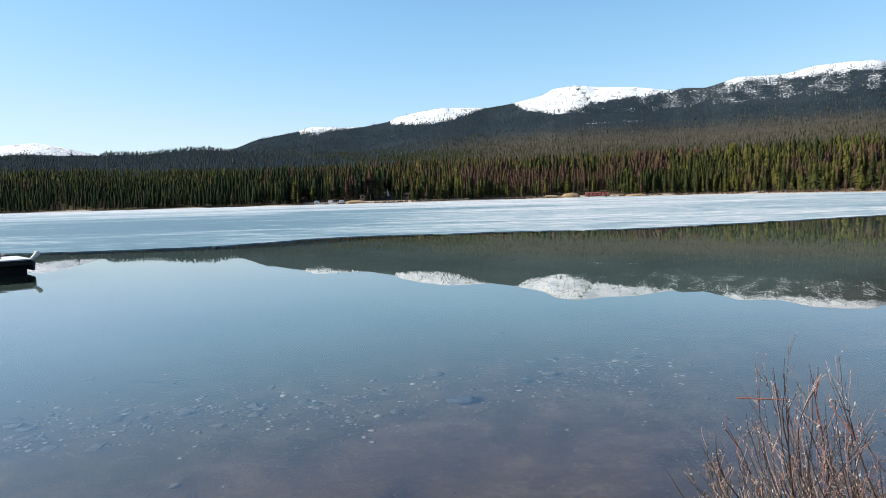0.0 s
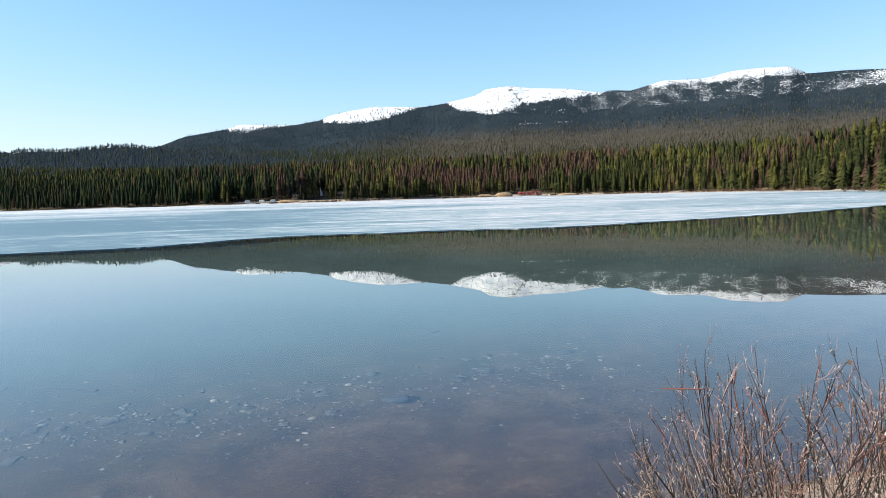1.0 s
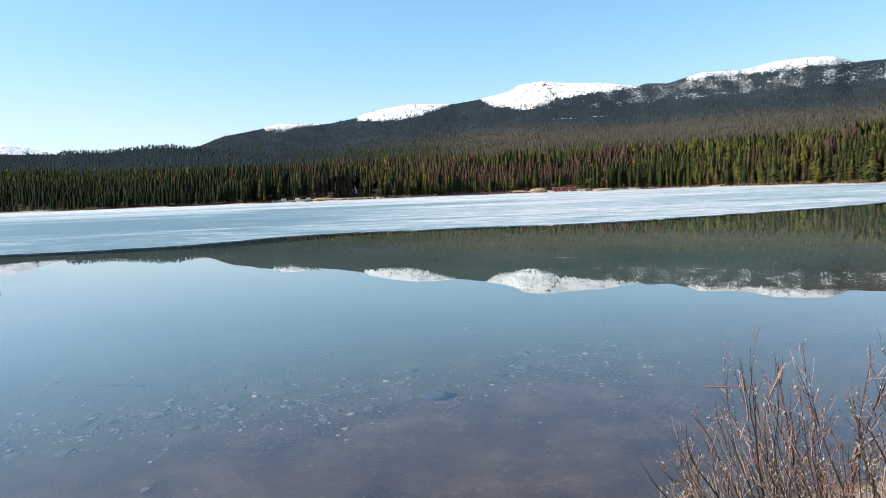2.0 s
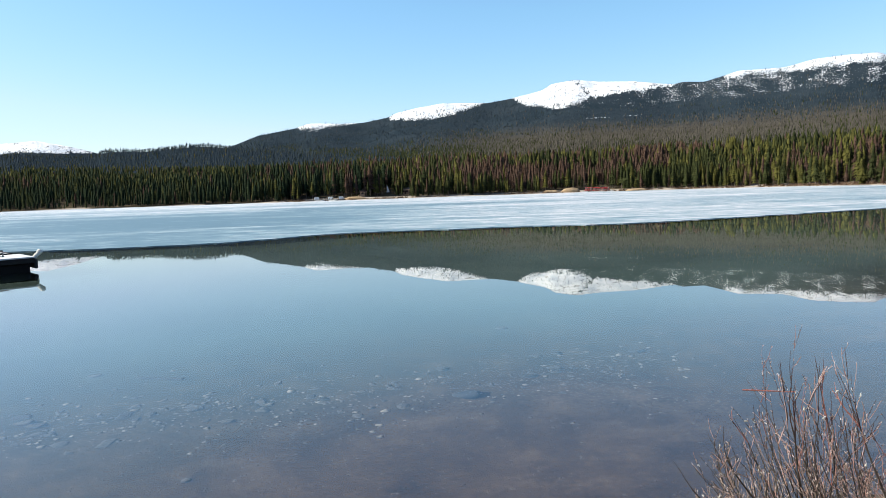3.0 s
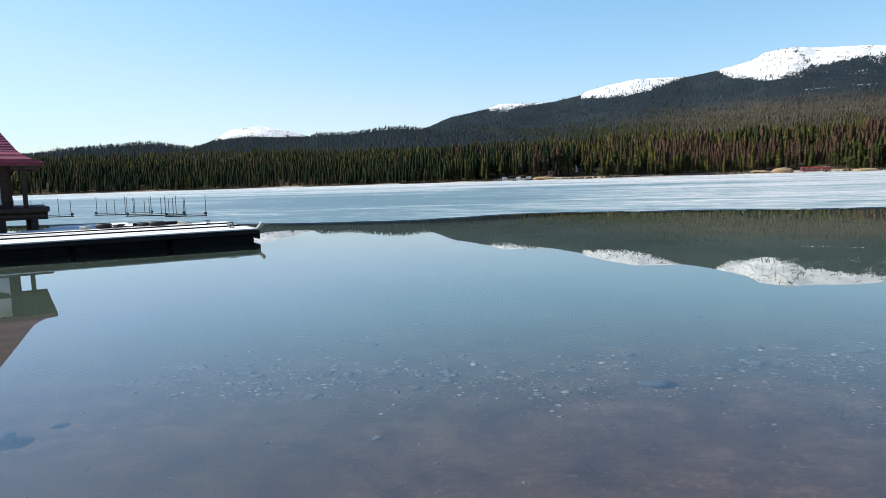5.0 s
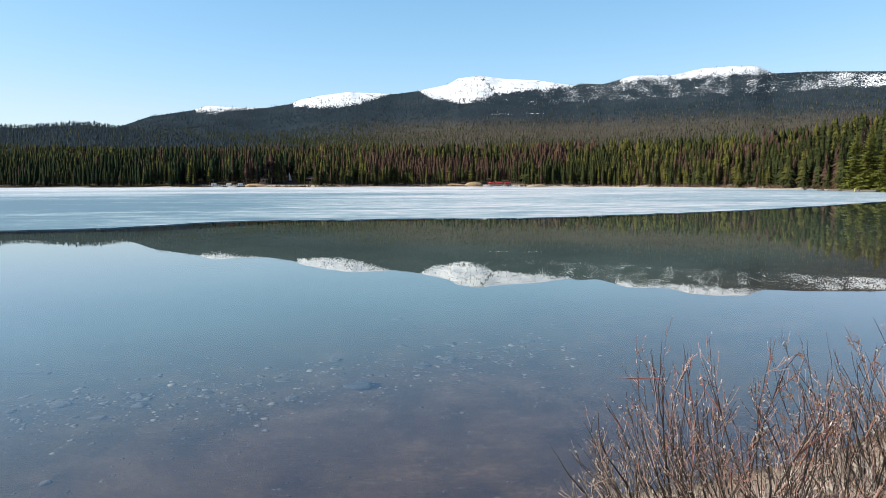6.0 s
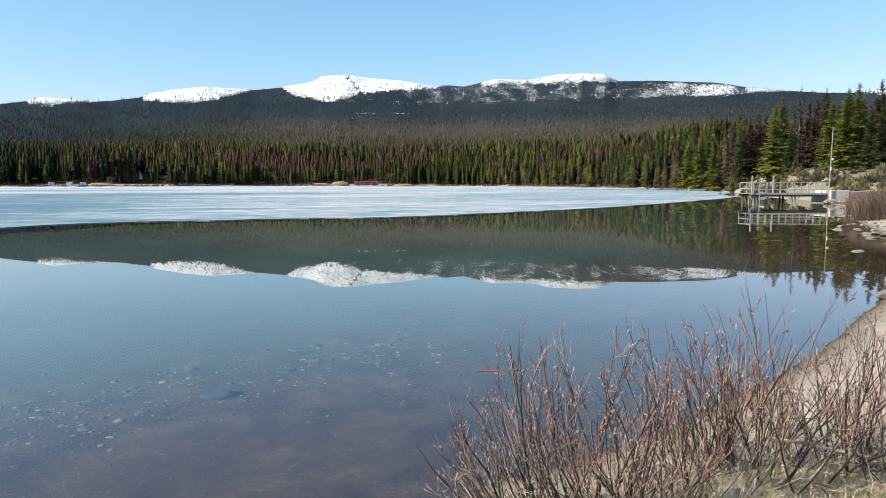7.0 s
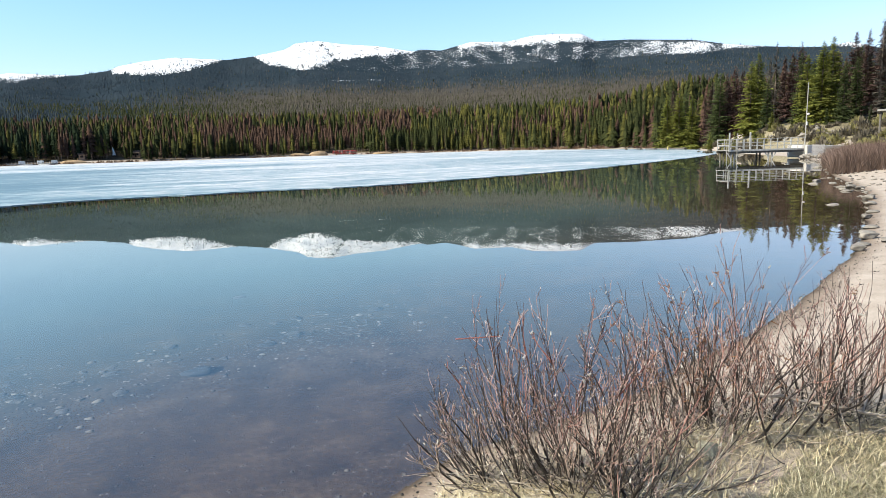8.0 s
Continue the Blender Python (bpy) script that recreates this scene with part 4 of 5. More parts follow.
    rod(trunk, (0.04, 0.02, height * 0.5), (0, 0, height * 0.96), 0.009 * height, 0.02, 6)
    return trunk, np.array(V), np.array(T)


LOOK = {"pine": (BANK_PINE, "bushy yellow-green pine standing on the lake bank"), "spruce": (BANK_SPRUCE, "dark green spruce standing on the lake bank"), "dead": (BANK_DEAD, "dead rust-brown conifer standing on the lake bank"), "snag": (GREY_PINE, "sparse grey half-dead spruce standing on the lake bank")}
TREE_STOCK = {}


def bank_tree(kind, variant, az, dist, height):
    """A tree at so many degrees left of straight ahead, at that distance and of that height."""
    x, y = -math.sin(radians(az)) * dist, math.cos(radians(az)) * dist
    m = pose(x, y, height_at(x, y) - 0.15, 0, 0, (az * 77 + dist * 31) % 360)
    key = (kind, variant)
    if key in TREE_STOCK:
        first, h0 = TREE_STOCK[key]
        ob = copy_thing(first, m)
        ob.scale = (height / h0,) * 3
        return ob
    ob = new("conifer_tree")
    ob.matrix_world = m
    mat, label = LOOK[kind]
    tagged(ob, label, "tree", "trees on the bank")
    wide = {"pine": 0.25, "spruce": 0.19, "dead": 0.19, "snag": 0.12}[kind]
    trunk, v, t = spray_tree(variant * 17 + len(kind), kind, height, wide, {"dead": 1.2, "snag": 0.75}.get(kind, 1.25))
    part("trunk", trunk, BARK, ob)
    crown = new("crown", sheet("crown", v, t, [mat]))
    crown.parent = ob
    TREE_STOCK[key] = (ob, height)
    return ob


rt = random.Random(8)
# the trees by the pier, nearest first
for kind, var, az, dist, h in (("pine", 0, -40.3, 196, 14.5), ("pine", 1, -41.2, 192, 15.5), ("pine", 2, -42.2, 188, 13.0), ("spruce", 0, -41.7, 200, 15.0),
                               ("pine", 0, -46.4, 122, 12.0), ("pine", 1, -46.9, 128, 12.6), ("spruce", 1, -47.6, 119, 7.6), ("snag", 0, -48.1, 142, 15.2), ("snag", 1, -47.7, 146, 13.6),
                               ("pine", 2, -50.2, 118, 10.4), ("spruce", 0, -49.8, 128, 11.0), ("pine", 1, -51.2, 115, 11.9), ("pine", 0, -51.8, 120, 12.4), ("spruce", 2, -52.6, 112, 7.8), ("spruce", 1, -53.4, 117, 9.0),
                               ("dead", 0, -44.1, 158, 13.2), ("dead", 1, -44.7, 152, 13.8), ("dead", 2, -45.3, 150, 14.4), ("dead", 0, -45.8, 156, 13.6), ("dead", 1, -43.6, 166, 14.0), ("dead", 2, -49.2, 141, 12.6),
                               ("dead", 0, -53.2, 138, 13.8), ("dead", 1, -54.0, 131, 13.2), ("dead", 2, -55.0, 128, 14.6), ("snag", 0, -54.8, 108, 13.4), ("spruce", 2, -55.6, 112, 9.0), ("spruce", 0, -56.8, 118, 11.0)):
    bank_tree(kind, var, az, dist + (15 if az < -43 else 4), h * (1.16 if az < -43 else 1.1))
for _ in range(95):
    az = rt.uniform(-59, -40.5)
    bank_tree(rt.choice(("spruce", "spruce", "dead", "dead", "snag")), rt.randrange(3), az, rt.uniform(205, 250) if az > -43 else rt.uniform(160, 255) if az > -46 else rt.uniform(150, 255), rt.uniform(12.5, 18.0))
for _ in range(16):
    bank_tree(rt.choice(("pine", "pine", "spruce")), rt.randrange(3), rt.uniform(-54.5, -43.5), rt.uniform(119, 134), rt.uniform(1.6, 3.8))

# low bushes and dry tussocks on the bank
TUSSOCK = foliage("olive_bush", (0.090, 0.085, 0.032), (0.300, 0.265, 0.120), 0.3)
SAGE = foliage("grey_bush", (0.055, 0.048, 0.036), (0.170, 0.145, 0.105), 0.2)


def bank_bush(variant, az, dist, size, mat, label):
    """A low rounded bush of many small upright sprays."""
    x, y = -math.sin(radians(az)) * dist, math.cos(radians(az)) * dist
    m = pose(x, y, height_at(x, y) - 0.05, 0, 0, az * 91 % 360)
    key = ("bush", variant)
    if key in TREE_STOCK:
        ob = copy_thing(TREE_STOCK[key][0], m)
        ob.scale = (size,) * 3
        return ob
    rng = np.random.default_rng(variant + 300)
    V, T = [], []
    for i in range(420):
        d = rng.normal(0, 1, 3)
        d /= np.linalg.norm(d)
        p = d * (0.75, 0.75, 0.0) * rng.uniform(0.2, 1) + (0, 0, abs(d[2]) * 0.75 * rng.uniform(0.2, 1.1))
        q = d * 0.16 + (0, 0, 0.17)
        w = rng.normal(0, 0.06, 3)
        V += [p - w, p + w, p + q * rng.uniform(0.7, 1.5)]
        T.append((3 * i, 3 * i + 1, 3 * i + 2))
    ob = new("bank_bush")
    ob.matrix_world = m
    tagged(ob, label, "bush", "bushes on the bank")
    leaves = new("foliage", sheet("foliage", V, T, [mat]))
    leaves.parent = ob
    ob.scale = (size,) * 3
    TREE_STOCK[key] = (ob, 1.0)
    return ob


for i in range(60):
    v = rt.randrange(6)
    bank_bush(v, rt.uniform(-56, -42.5), rt.uniform(113, 132) if i < 44 else rt.uniform(132, 160), rt.uniform(0.6, 1.9), TUSSOCK if v < 3 else SAGE, "low olive-green bush on the bank" if v < 3 else "low grey-brown bush on the bank")

for i in range(70):
    v = rt.randrange(6)
    bank_bush(v, rt.uniform(-58, -50.6), rt.uniform(74, 114), rt.uniform(0.7, 1.8), TUSSOCK if v < 3 else SAGE, "low olive-green bush on the bank" if v < 3 else "low grey-brown bush on the bank")

# single trees along the far waterline
FRONT = {}


def waterline_tree(x, y, height, kind, variant):
    m = pose(x, y, height_at(x, y) - 0.1, 0, 0, (x * 53 + y * 17) % 360)
    key = (kind, variant)
    if key in FRONT:
        ob = copy_thing(FRONT[key][0], m)
        ob.scale = (height / FRONT[key][1],) * 3
        return ob
    ob = new("conifer_tree")
    ob.matrix_world = m
    words = ("bushy olive-green pine on the far shore", "dark slim spruce on the far shore", "dead rust-brown conifer on the far shore")[kind]
    tagged(ob, words, "tree", "trees along the far waterline")
    v, t = conifer(np.random.default_rng(variant * 7 + kind), 11, 7, (0.19, 0.155, 0.14)[kind])
    trunk = bmesh.new()
    rod(trunk, (0, 0, -0.4), (0, 0, height * 0.6), 0.17, 0.06, 6)
    part("trunk", trunk, BARK, ob)
    crown = new("crown", sheet("crown", v * height, t, [CONIFER[kind]]))
    crown.parent = ob
    FRONT[key] = (ob, height)
    return ob


k_line = np.nonzero((np.abs(np.degrees(np.arctan2(-LAKE[:, 0], LAKE[:, 1]))) < 52) & (LAKE[:, 1] > 150))[0]
run = LAKE[k_line]
along = np.concatenate([[0], np.cumsum(np.hypot(*np.diff(run, axis=0).T))])
for _ in range(150):
    u = rt.uniform(0, along[-1])
    i = min(int(np.searchsorted(along, u)), len(run) - 1)
    a, b = run[max(i - 1, 0)], run[i]
    w = (u - along[max(i - 1, 0)]) / max(along[i] - along[max(i - 1, 0)], 1e-6)
    p = a + (b - a) * w
    out = p / np.hypot(*p)
    d = rt.uniform(5.5, 11)
    side = math.degrees(math.atan2(-p[0], p[1]))
    if -15.2 < side < -8.6 or 3.6 < side < 12.2:
        d += 8
    if side > 12 and rt.random() < 0.6:
        continue
    waterline_tree(p[0] + out[0] * d, p[1] + out[1] * d, rt.uniform(7, 14.5) * (0.55 if side > 12 else 1.0), 1 if side > 12 else rt.choice((0, 0, 1, 1, 1, 2)), rt.randrange(5))


# ---- stones ----
STONE = surface("lake_stone", (0.012, 0.011, 0.011), (0.080, 0.074, 0.070), 9.0, 0.6, 0.35, 0.6, vary=0.7)
PALE_STONE = surface("pale_stone", (0.12, 0.105, 0.088), (0.30, 0.27, 0.23), 5.0, 0.8, 0.25, 0.5, vary=0.3)
SLATE = surface("dark_slate", (0.014, 0.016, 0.020), (0.040, 0.044, 0.054), 6.0, 0.7, 0.2, 0.3)
MOSSY = surface("lichened_stone", (0.22, 0.20, 0.14), (0.42, 0.40, 0.30), 8.0, 0.9, 0.2, 0.6)


def stone_mesh(seed, flat, angular=0.35, level=3):
    """A stone about one metre across: a ball cut by random planes and worn."""
    rng = random.Random(seed)
    bm = bmesh.new()
    bmesh.ops.create_icosphere(bm, subdivisions=level, radius=0.5)
    for _ in range(9):
        n = Vector((rng.gauss(0, 1), rng.gauss(0, 1), rng.gauss(0, 0.7))).normalized()
        d = rng.uniform(0.20, 0.40)
        for v in bm.verts:
            e = v.co.dot(n) - d
            if e > 0:
                v.co -= n * e * 0.97
    for v in bm.verts:
        v.co += Vector(noise.noise_vector(v.co * 3.2 + Vector((seed, 0, 0)))) * 0.055
        v.co.z *= flat
    me = bpy.data.meshes.new("stone")
    bm.to_mesh(me)
    bm.free()
    if level > 1:
        me.shade_smooth()
    return me


def stones(name, material, flats, label, group, places):
    """Single stones: (x, y, width, turn, sink)."""
    meshes = []
    for i, f in enumerate(flats):
        me = stone_mesh(i * 5 + len(name), f)
        me.materials.append(material)
        meshes.append((me, f))
    for j, (x, y, w, turn, sink) in enumerate(places):
        me, f = meshes[j % len(meshes)]
        ob = new(name, me)
        ob.matrix_world = pose(x, y, height_at(x, y) + w * f * (0.42 - sink), 0, 0, turn) @ Matrix.Diagonal((w, w * 0.72, w, 1))
        tagged(ob, label, "stone", group)


stones("slate_slab", SLATE, (0.34,), "dark angular slate slab on the lake bed", "", [(0.17, 6.95, 0.46, 12, 0.05)])
stones("boulder", SLATE, (0.5, 0.45), "blue-grey rounded boulder in the shallows", "boulders in the shallows", [(-5.45, 4.2, 0.56, 20, 0.0), (-5.2, 4.62, 0.24, 60, 0.1)])
stones("flat_stone", STONE, (0.3,), "grey flat stone on the lake bed", "stones on the lake bed",
       [(1.28, 7.94, 0.30, 10, 0.0), (2.5, 8.66, 0.34, 30, 0.0), (-0.13, 8.08, 0.26, 80, 0.0), (0.84, 10.5, 0.30, 40, 0.0), (-4.24, 6.46, 0.26, 0, 0.0), (-2.78, 6.81, 0.2, 50, 0.0), (-2.27, 6.39, 0.2, 10, 0.0),
        (-3.21, 6.71, 0.2, 100, 0.0), (-2.02, 6.68, 0.2, 140, 0.0), (-4.65, 8.38, 0.26, 20, 0.0), (-2.15, 4.98, 0.13, 70, 0.0), (-4.43, 6.56, 0.26, 20, 0.0)])
rb = random.Random(21)
spread_places = []
for _ in range(110):
    u = rb.uniform(0, 1)
    x = -5.2 + 7.4 * u + rb.gauss(0, 0.3)
    y = 6.35 + 1.75 * u ** 1.4 + rb.gauss(0, 0.42)
    spread_places.append((x, y, min(0.30, 0.07 + rb.expovariate(14)), rb.uniform(0, 360), 0.05))
stones("flat_stone", STONE, (0.12, 0.17, 0.22, 0.15), "grey flat stone on the lake bed", "stones on the lake bed", spread_places)
stones("shore_rock", PALE_STONE, (0.26, 0.32, 0.22), "pale sunlit rock standing out of the shallow water", "rocks by the beach",
       [(18.9, 14.6, 0.62, 10, 0.0), (28.5, 22.9, 0.62, 40, -0.2), (27.7, 21.5, 0.58, 80, -0.1), (25.7, 19.1, 0.66, 10, 0.0), (24.8, 18.8, 0.40, 120, 0.0), (37.1, 31.3, 0.7, 30, -0.3), (36.6, 30.2, 0.5, 60, -0.2),
        (37.7, 29.5, 0.55, 10, 0.1), (42.0, 33.8, 0.7, 90, 0.1), (35.1, 26.4, 0.5, 0, 0.1), (13.1, 9.25, 0.62, 20, 0.16), (12.2, 8.75, 0.5, 50, 0.16), (13.7, 9.75, 0.45, 100, 0.12), (11.6, 8.35, 0.45, 10, 0.1), (14.6, 10.3, 0.5, 70, 0.1),
        (12.7, 8.6, 0.4, 130, 0.05), (16.3, 11.6, 0.45, 30, 0.05), (17.6, 12.4, 0.5, 80, 0.1), (19.6, 13.9, 0.55, 15, 0.1), (21.3, 15.1, 0.6, 60, 0.1), (23.9, 17.9, 0.7, 35, 0.0), (25.4, 18.5, 0.55, 10, 0.1), (26.7, 21.6, 0.7, 75, -0.1)])
more = []
for _ in range(240):
    i = rb.uniform(0, 1)
    a = Vector((22, 15.6)) + (Vector((57, 46)) - Vector((22, 15.6))) * i
    q = Vector((0.62, -0.78)) * rb.gauss(0.4, 1.0)
    more.append((a.x + q.x, a.y + q.y, rb.uniform(0.10, 0.24) + rb.expovariate(12), rb.uniform(0, 360), 0.08))
stones("shore_rock", PALE_STONE, (0.22, 0.28, 0.34), "pale weathered rock on the stony shore", "rocks by the pier", more)
bank = []
for _ in range(40):
    az, d = rt.uniform(-53, -45), rt.uniform(114, 128)
    bank.append((-math.sin(radians(az)) * d, math.cos(radians(az)) * d, rt.uniform(0.4, 1.5), rt.uniform(0, 360), 0.15))
stones("bank_rock", PALE_STONE, (0.5, 0.65), "pale rock on the grassy bank", "rocks on the bank", bank)
riprap = []
for _ in range(70):
    a = Vector((58.3, 49.3)) + Vector((0.966, -0.259)) * rb.uniform(-0.6, 5.5) + Vector((-0.259, -0.966)) * (0.5 + rb.expovariate(0.6))
    riprap.append((a.x, a.y, rb.uniform(0.3, 0.85), rb.uniform(0, 360), -0.15))
stones("shore_rock", PALE_STONE, (0.5, 0.62, 0.45), "pale rough rock heaped at the foot of the pier", "rocks by the pier", riprap)
stones("lichened_rock", MOSSY, (0.45,), "grey-green lichened rock under the willow bush", "", [(2.90, 2.90, 0.24, 30, 0.30)])


def pebbles(name, count, place, size, material, label, category, flat=0.5):
    """Loose small stones too many to count."""
    rng = np.random.default_rng(len(name))
    base = []
    for i in range(6):
        me = stone_mesh(100 + i, flat, 0.35, 1)
        v = np.empty(len(me.vertices) * 3)
        me.vertices.foreach_get("co", v)
        me.calc_loop_triangles()
        t = np.empty(len(me.loop_triangles) * 3, np.int32)
        me.loop_triangles.foreach_get("vertices", t)
        base.append((v.reshape(-1, 3), t.reshape(-1, 3)))
    x, y = place(rng, count)
    z = land(x, y)[0]
    w = size(rng, count)
    V, T, off = [], [], 0
    for i in range(count):
        v, t = base[i % 6]
        a = rng.uniform(0, 6.28)
        q = v * w[i]
        V.append(np.stack([q[:, 0] * math.cos(a) - q[:, 1] * math.sin(a) + x[i], q[:, 0] * math.sin(a) + q[:, 1] * math.cos(a) + y[i], q[:, 2] + z[i] + w[i] * 0.08], -1))
        T.append(t + off)
        off += len(v)
    return tagged(new(name, sheet(name, np.concatenate(V), np.concatenate(T), [material])), label, category, kind="stuff")


def island_surface(name, stops, rough=0.8):
    """Each loose piece takes its own tone."""
    k = Mat(name, rough, 0.3)
    isl = k.node("NewGeometry").outputs["Random Per Island"]
    k.color(k.mix(0.35, k.ramp(isl, stops), k.ramp(k.noise(30, 3), [(0.3, stops[0][1]), (0.7, stops[-1][1])])))
    return k.m


GRAVEL = island_surface("gravel", [(0.0, (0.008, 0.007, 0.006)), (0.6, (0.026, 0.021, 0.017)), (0.93, (0.075, 0.062, 0.050)), (1.0, (0.16, 0.145, 0.12))], 0.6)


def bed_places(rng, n):
    x = rng.uniform(-6.5, 5.5, n)
    y = 3.3 + 0.36 * x + 0.25 + rng.gamma(1.5, 1.4, n)
    return x, y


pebbles("bed_gravel", 4200, bed_places, lambda r, n: np.clip(r.lognormal(-4.05, 0.5, n), 0.008, 0.08), GRAVEL, "small dark and pale pebbles scattered on the lake bed", "gravel")


def band_places(rng, n):
    u = rng.random(n)
    return -5.6 + 8.6 * u + rng.normal(0, 0.3, n), 6.3 + 2.0 * u ** 1.4 + rng.normal(0, 0.55, n)


pebbles("stony_band", 1000, band_places, lambda r, n: np.clip(r.lognormal(-3.1, 0.5, n), 0.02, 0.16), island_surface("band_stone", [(0.0, (0.008, 0.008, 0.008)), (0.5, (0.030, 0.027, 0.025)), (0.85, (0.11, 0.10, 0.09)), (1.0, (0.22, 0.205, 0.185))], 0.6), "flat grey pebbles in a band across the shallow lake bed", "gravel", 0.3)


def edge_places(rng, n):
    i = rng.integers(LAKE_NEAR[0], LAKE_NEAR[1], n)
    p = LAKE[i] + (LAKE[(i + 1) % len(LAKE)] - LAKE[i]) * rng.random(n)[:, None]
    q = rng.normal(0.05, 0.28, n)
    return p[:, 0] + q * 0.45, p[:, 1] - q * 0.9


near_idx = np.nonzero((LAKE[:, 0] > -1) & (LAKE[:, 0] < 22) & (LAKE[:, 1] < 17) & (LAKE[:, 1] > 2))[0]
LAKE_NEAR = (int(near_idx.min()), int(near_idx.max()))
pebbles("shore_gravel", 3200, edge_places, lambda r, n: np.clip(r.lognormal(-4.1, 0.5, n), 0.006, 0.06), GRAVEL, "dark gravel and litter along the waterline", "gravel")

# pale sunken log
log = empty("sunken_log", -3.7, 8.1, height_at(-3.7, 8.1) + 0.03, -14, label="short pale waterlogged branch on the lake bed", category="log")
bm = bmesh.new()
rod(bm, (-0.34, 0, 0.02), (0.30, 0.03, 0.03), 0.025, 0.045, 8)
rod(bm, (0.1, 0.02, 0.03), (0.25, 0.16, 0.06), 0.018, 0.008, 6)
part("branch", bm, STONE, log)


# ---- willow bushes on the bank ----
def twig_material(name, low, high, z0, z1):
    """Bark that turns from weathered grey at the foot to red-brown shoots."""
    k = Mat(name, 0.6, 0.3)
    g = k.node("NewGeometry")
    xyz = k.node("SeparateXYZ")
    k.plug(xyz.inputs[0], g.outputs["Position"])
    f = k.step(k.math("ADD", xyz.outputs[2], k.math("MULTIPLY", k.math("SUBTRACT", g.outputs["Random Per Island"], 0.5), 0.6)), z0, z1)
    lo = k.ramp(g.outputs["Random Per Island"], low)
    hi = k.ramp(g.outputs["Random Per Island"], high)
    k.color(k.mix(k.math("MULTIPLY", k.noise(60, 3), 0.3), k.mix(f, lo, hi), k.mix(f, low[0][1], high[0][1])))
    return k.m


# Bark tones vary by stem; near-black and palest also hold shade and sun.
STEM = twig_material("willow_stem", [(0.0, (0.016, 0.012, 0.010)), (0.30, (0.040, 0.031, 0.025)), (0.40, (0.28, 0.23, 0.18)), (1.0, (0.70, 0.62, 0.52))], [(0.0, (0.018, 0.010, 0.010)), (0.42, (0.045, 0.024, 0.022)), (0.6, (0.24, 0.13, 0.10)), (1.0, (0.55, 0.41, 0.33))], 0.50, 1.05)
TWIG = twig_material("willow_twig", [(0.0, (0.016, 0.012, 0.010)), (0.32, (0.050, 0.037, 0.029)), (0.45, (0.28, 0.22, 0.17)), (1.0, (0.62, 0.54, 0.45))], [(0.0, (0.018, 0.009, 0.011)), (0.45, (0.055, 0.022, 0.022)), (0.6, (0.26, 0.095, 0.072)), (1.0, (0.52, 0.34, 0.28))], 0.40, 0.85)
BUD = island_surface("willow_bud", [(0.0, (0.030, 0.016, 0.016)), (0.5, (0.13, 0.060, 0.050)), (0.75, (0.32, 0.22, 0.18)), (1.0, (0.60, 0.54, 0.48))], 0.6)
DEADWOOD = twig_material("dead_twig", [(0.0, (0.025, 0.020, 0.016)), (0.22, (0.07, 0.057, 0.045)), (0.35, (0.30, 0.25, 0.20)), (1.0, (0.68, 0.60, 0.49))], [(0.0, (0.05, 0.040, 0.032)), (0.4, (0.26, 0.20, 0.15)), (1.0, (0.60, 0.51, 0.40))], 0.4, 0.9)
CATKIN = surface("catkin", (0.30, 0.28, 0.24), (0.50, 0.48, 0.43), 40.0, 0.9, 0.1, 0.3)
STRAW = island_surface("straw", [(0.0, (0.24, 0.19, 0.10)), (0.5, (0.44, 0.37, 0.23)), (1.0, (0.64, 0.56, 0.40))], 0.7)
GRASS = island_surface("bank_grass", [(0.0, (0.040, 0.042, 0.016)), (0.35, (0.12, 0.108, 0.050)), (0.65, (0.25, 0.215, 0.125)), (1.0, (0.52, 0.46, 0.32))], 0.7)
RUST_LEAF = island_surface("rust_leaf", [(0.0, (0.10, 0.045, 0.02)), (1.0, (0.26, 0.14, 0.07))], 0.7)


class Sticks:
    """Collects bent tapered tubes into one mesh."""

    def __init__(self):
        self.V, self.T, self.n = [], [], 0

    def tube(self, pts, r0, r1, sides=4):
        pts = np.asarray(pts, float)
        m = len(pts)
        d = np.gradient(pts, axis=0)
        d /= np.linalg.norm(d, axis=1)[:, None] + 1e-9
        side = np.cross(d, (0.31, 0.17, 0.93))
        side /= np.linalg.norm(side, axis=1)[:, None] + 1e-9
        up = np.cross(side, d)
        r = np.linspace(r0, r1, m)[:, None]
        ang = np.arange(sides) / sides * 2 * math.pi
        ring = np.concatenate([pts + r * (math.cos(a) * side + math.sin(a) * up) for a in ang])
        i = np.arange(m - 1)
        for k in range(sides):
            a, b = k * m + i, ((k + 1) % sides) * m + i
            self.T.append(np.stack([a, b, b + 1], -1) + self.n)
            self.T.append(np.stack([a, b + 1, a + 1], -1) + self.n)
        self.V.append(ring)
        self.n += len(ring)

    def blob(self, p, d, length, wide):
        d = np.asarray(d) / (np.linalg.norm(d) + 1e-9)
        self.tube([p, p + d * length * 0.6, p + d * length], wide, wide * 0.3, 3)

    def finish(self, name, material, parent, label=""):
        ob = new(name, sheet(name, np.concatenate(self.V), np.concatenate(self.T), [material], smooth=True))
        ob.parent = parent
        return tagged(ob, label)


def bend(rng, p, d, length, steps, wander, lift):
    """A wandering shoot that rises."""
    pts, d = [np.array(p, float)], np.array(d, float)
    for _ in range(steps):
        d = d + rng.normal(0, wander, 3) + (0, 0, lift)
        d /= np.linalg.norm(d)
        pts.append(pts[-1] + d * length / steps)
    return pts


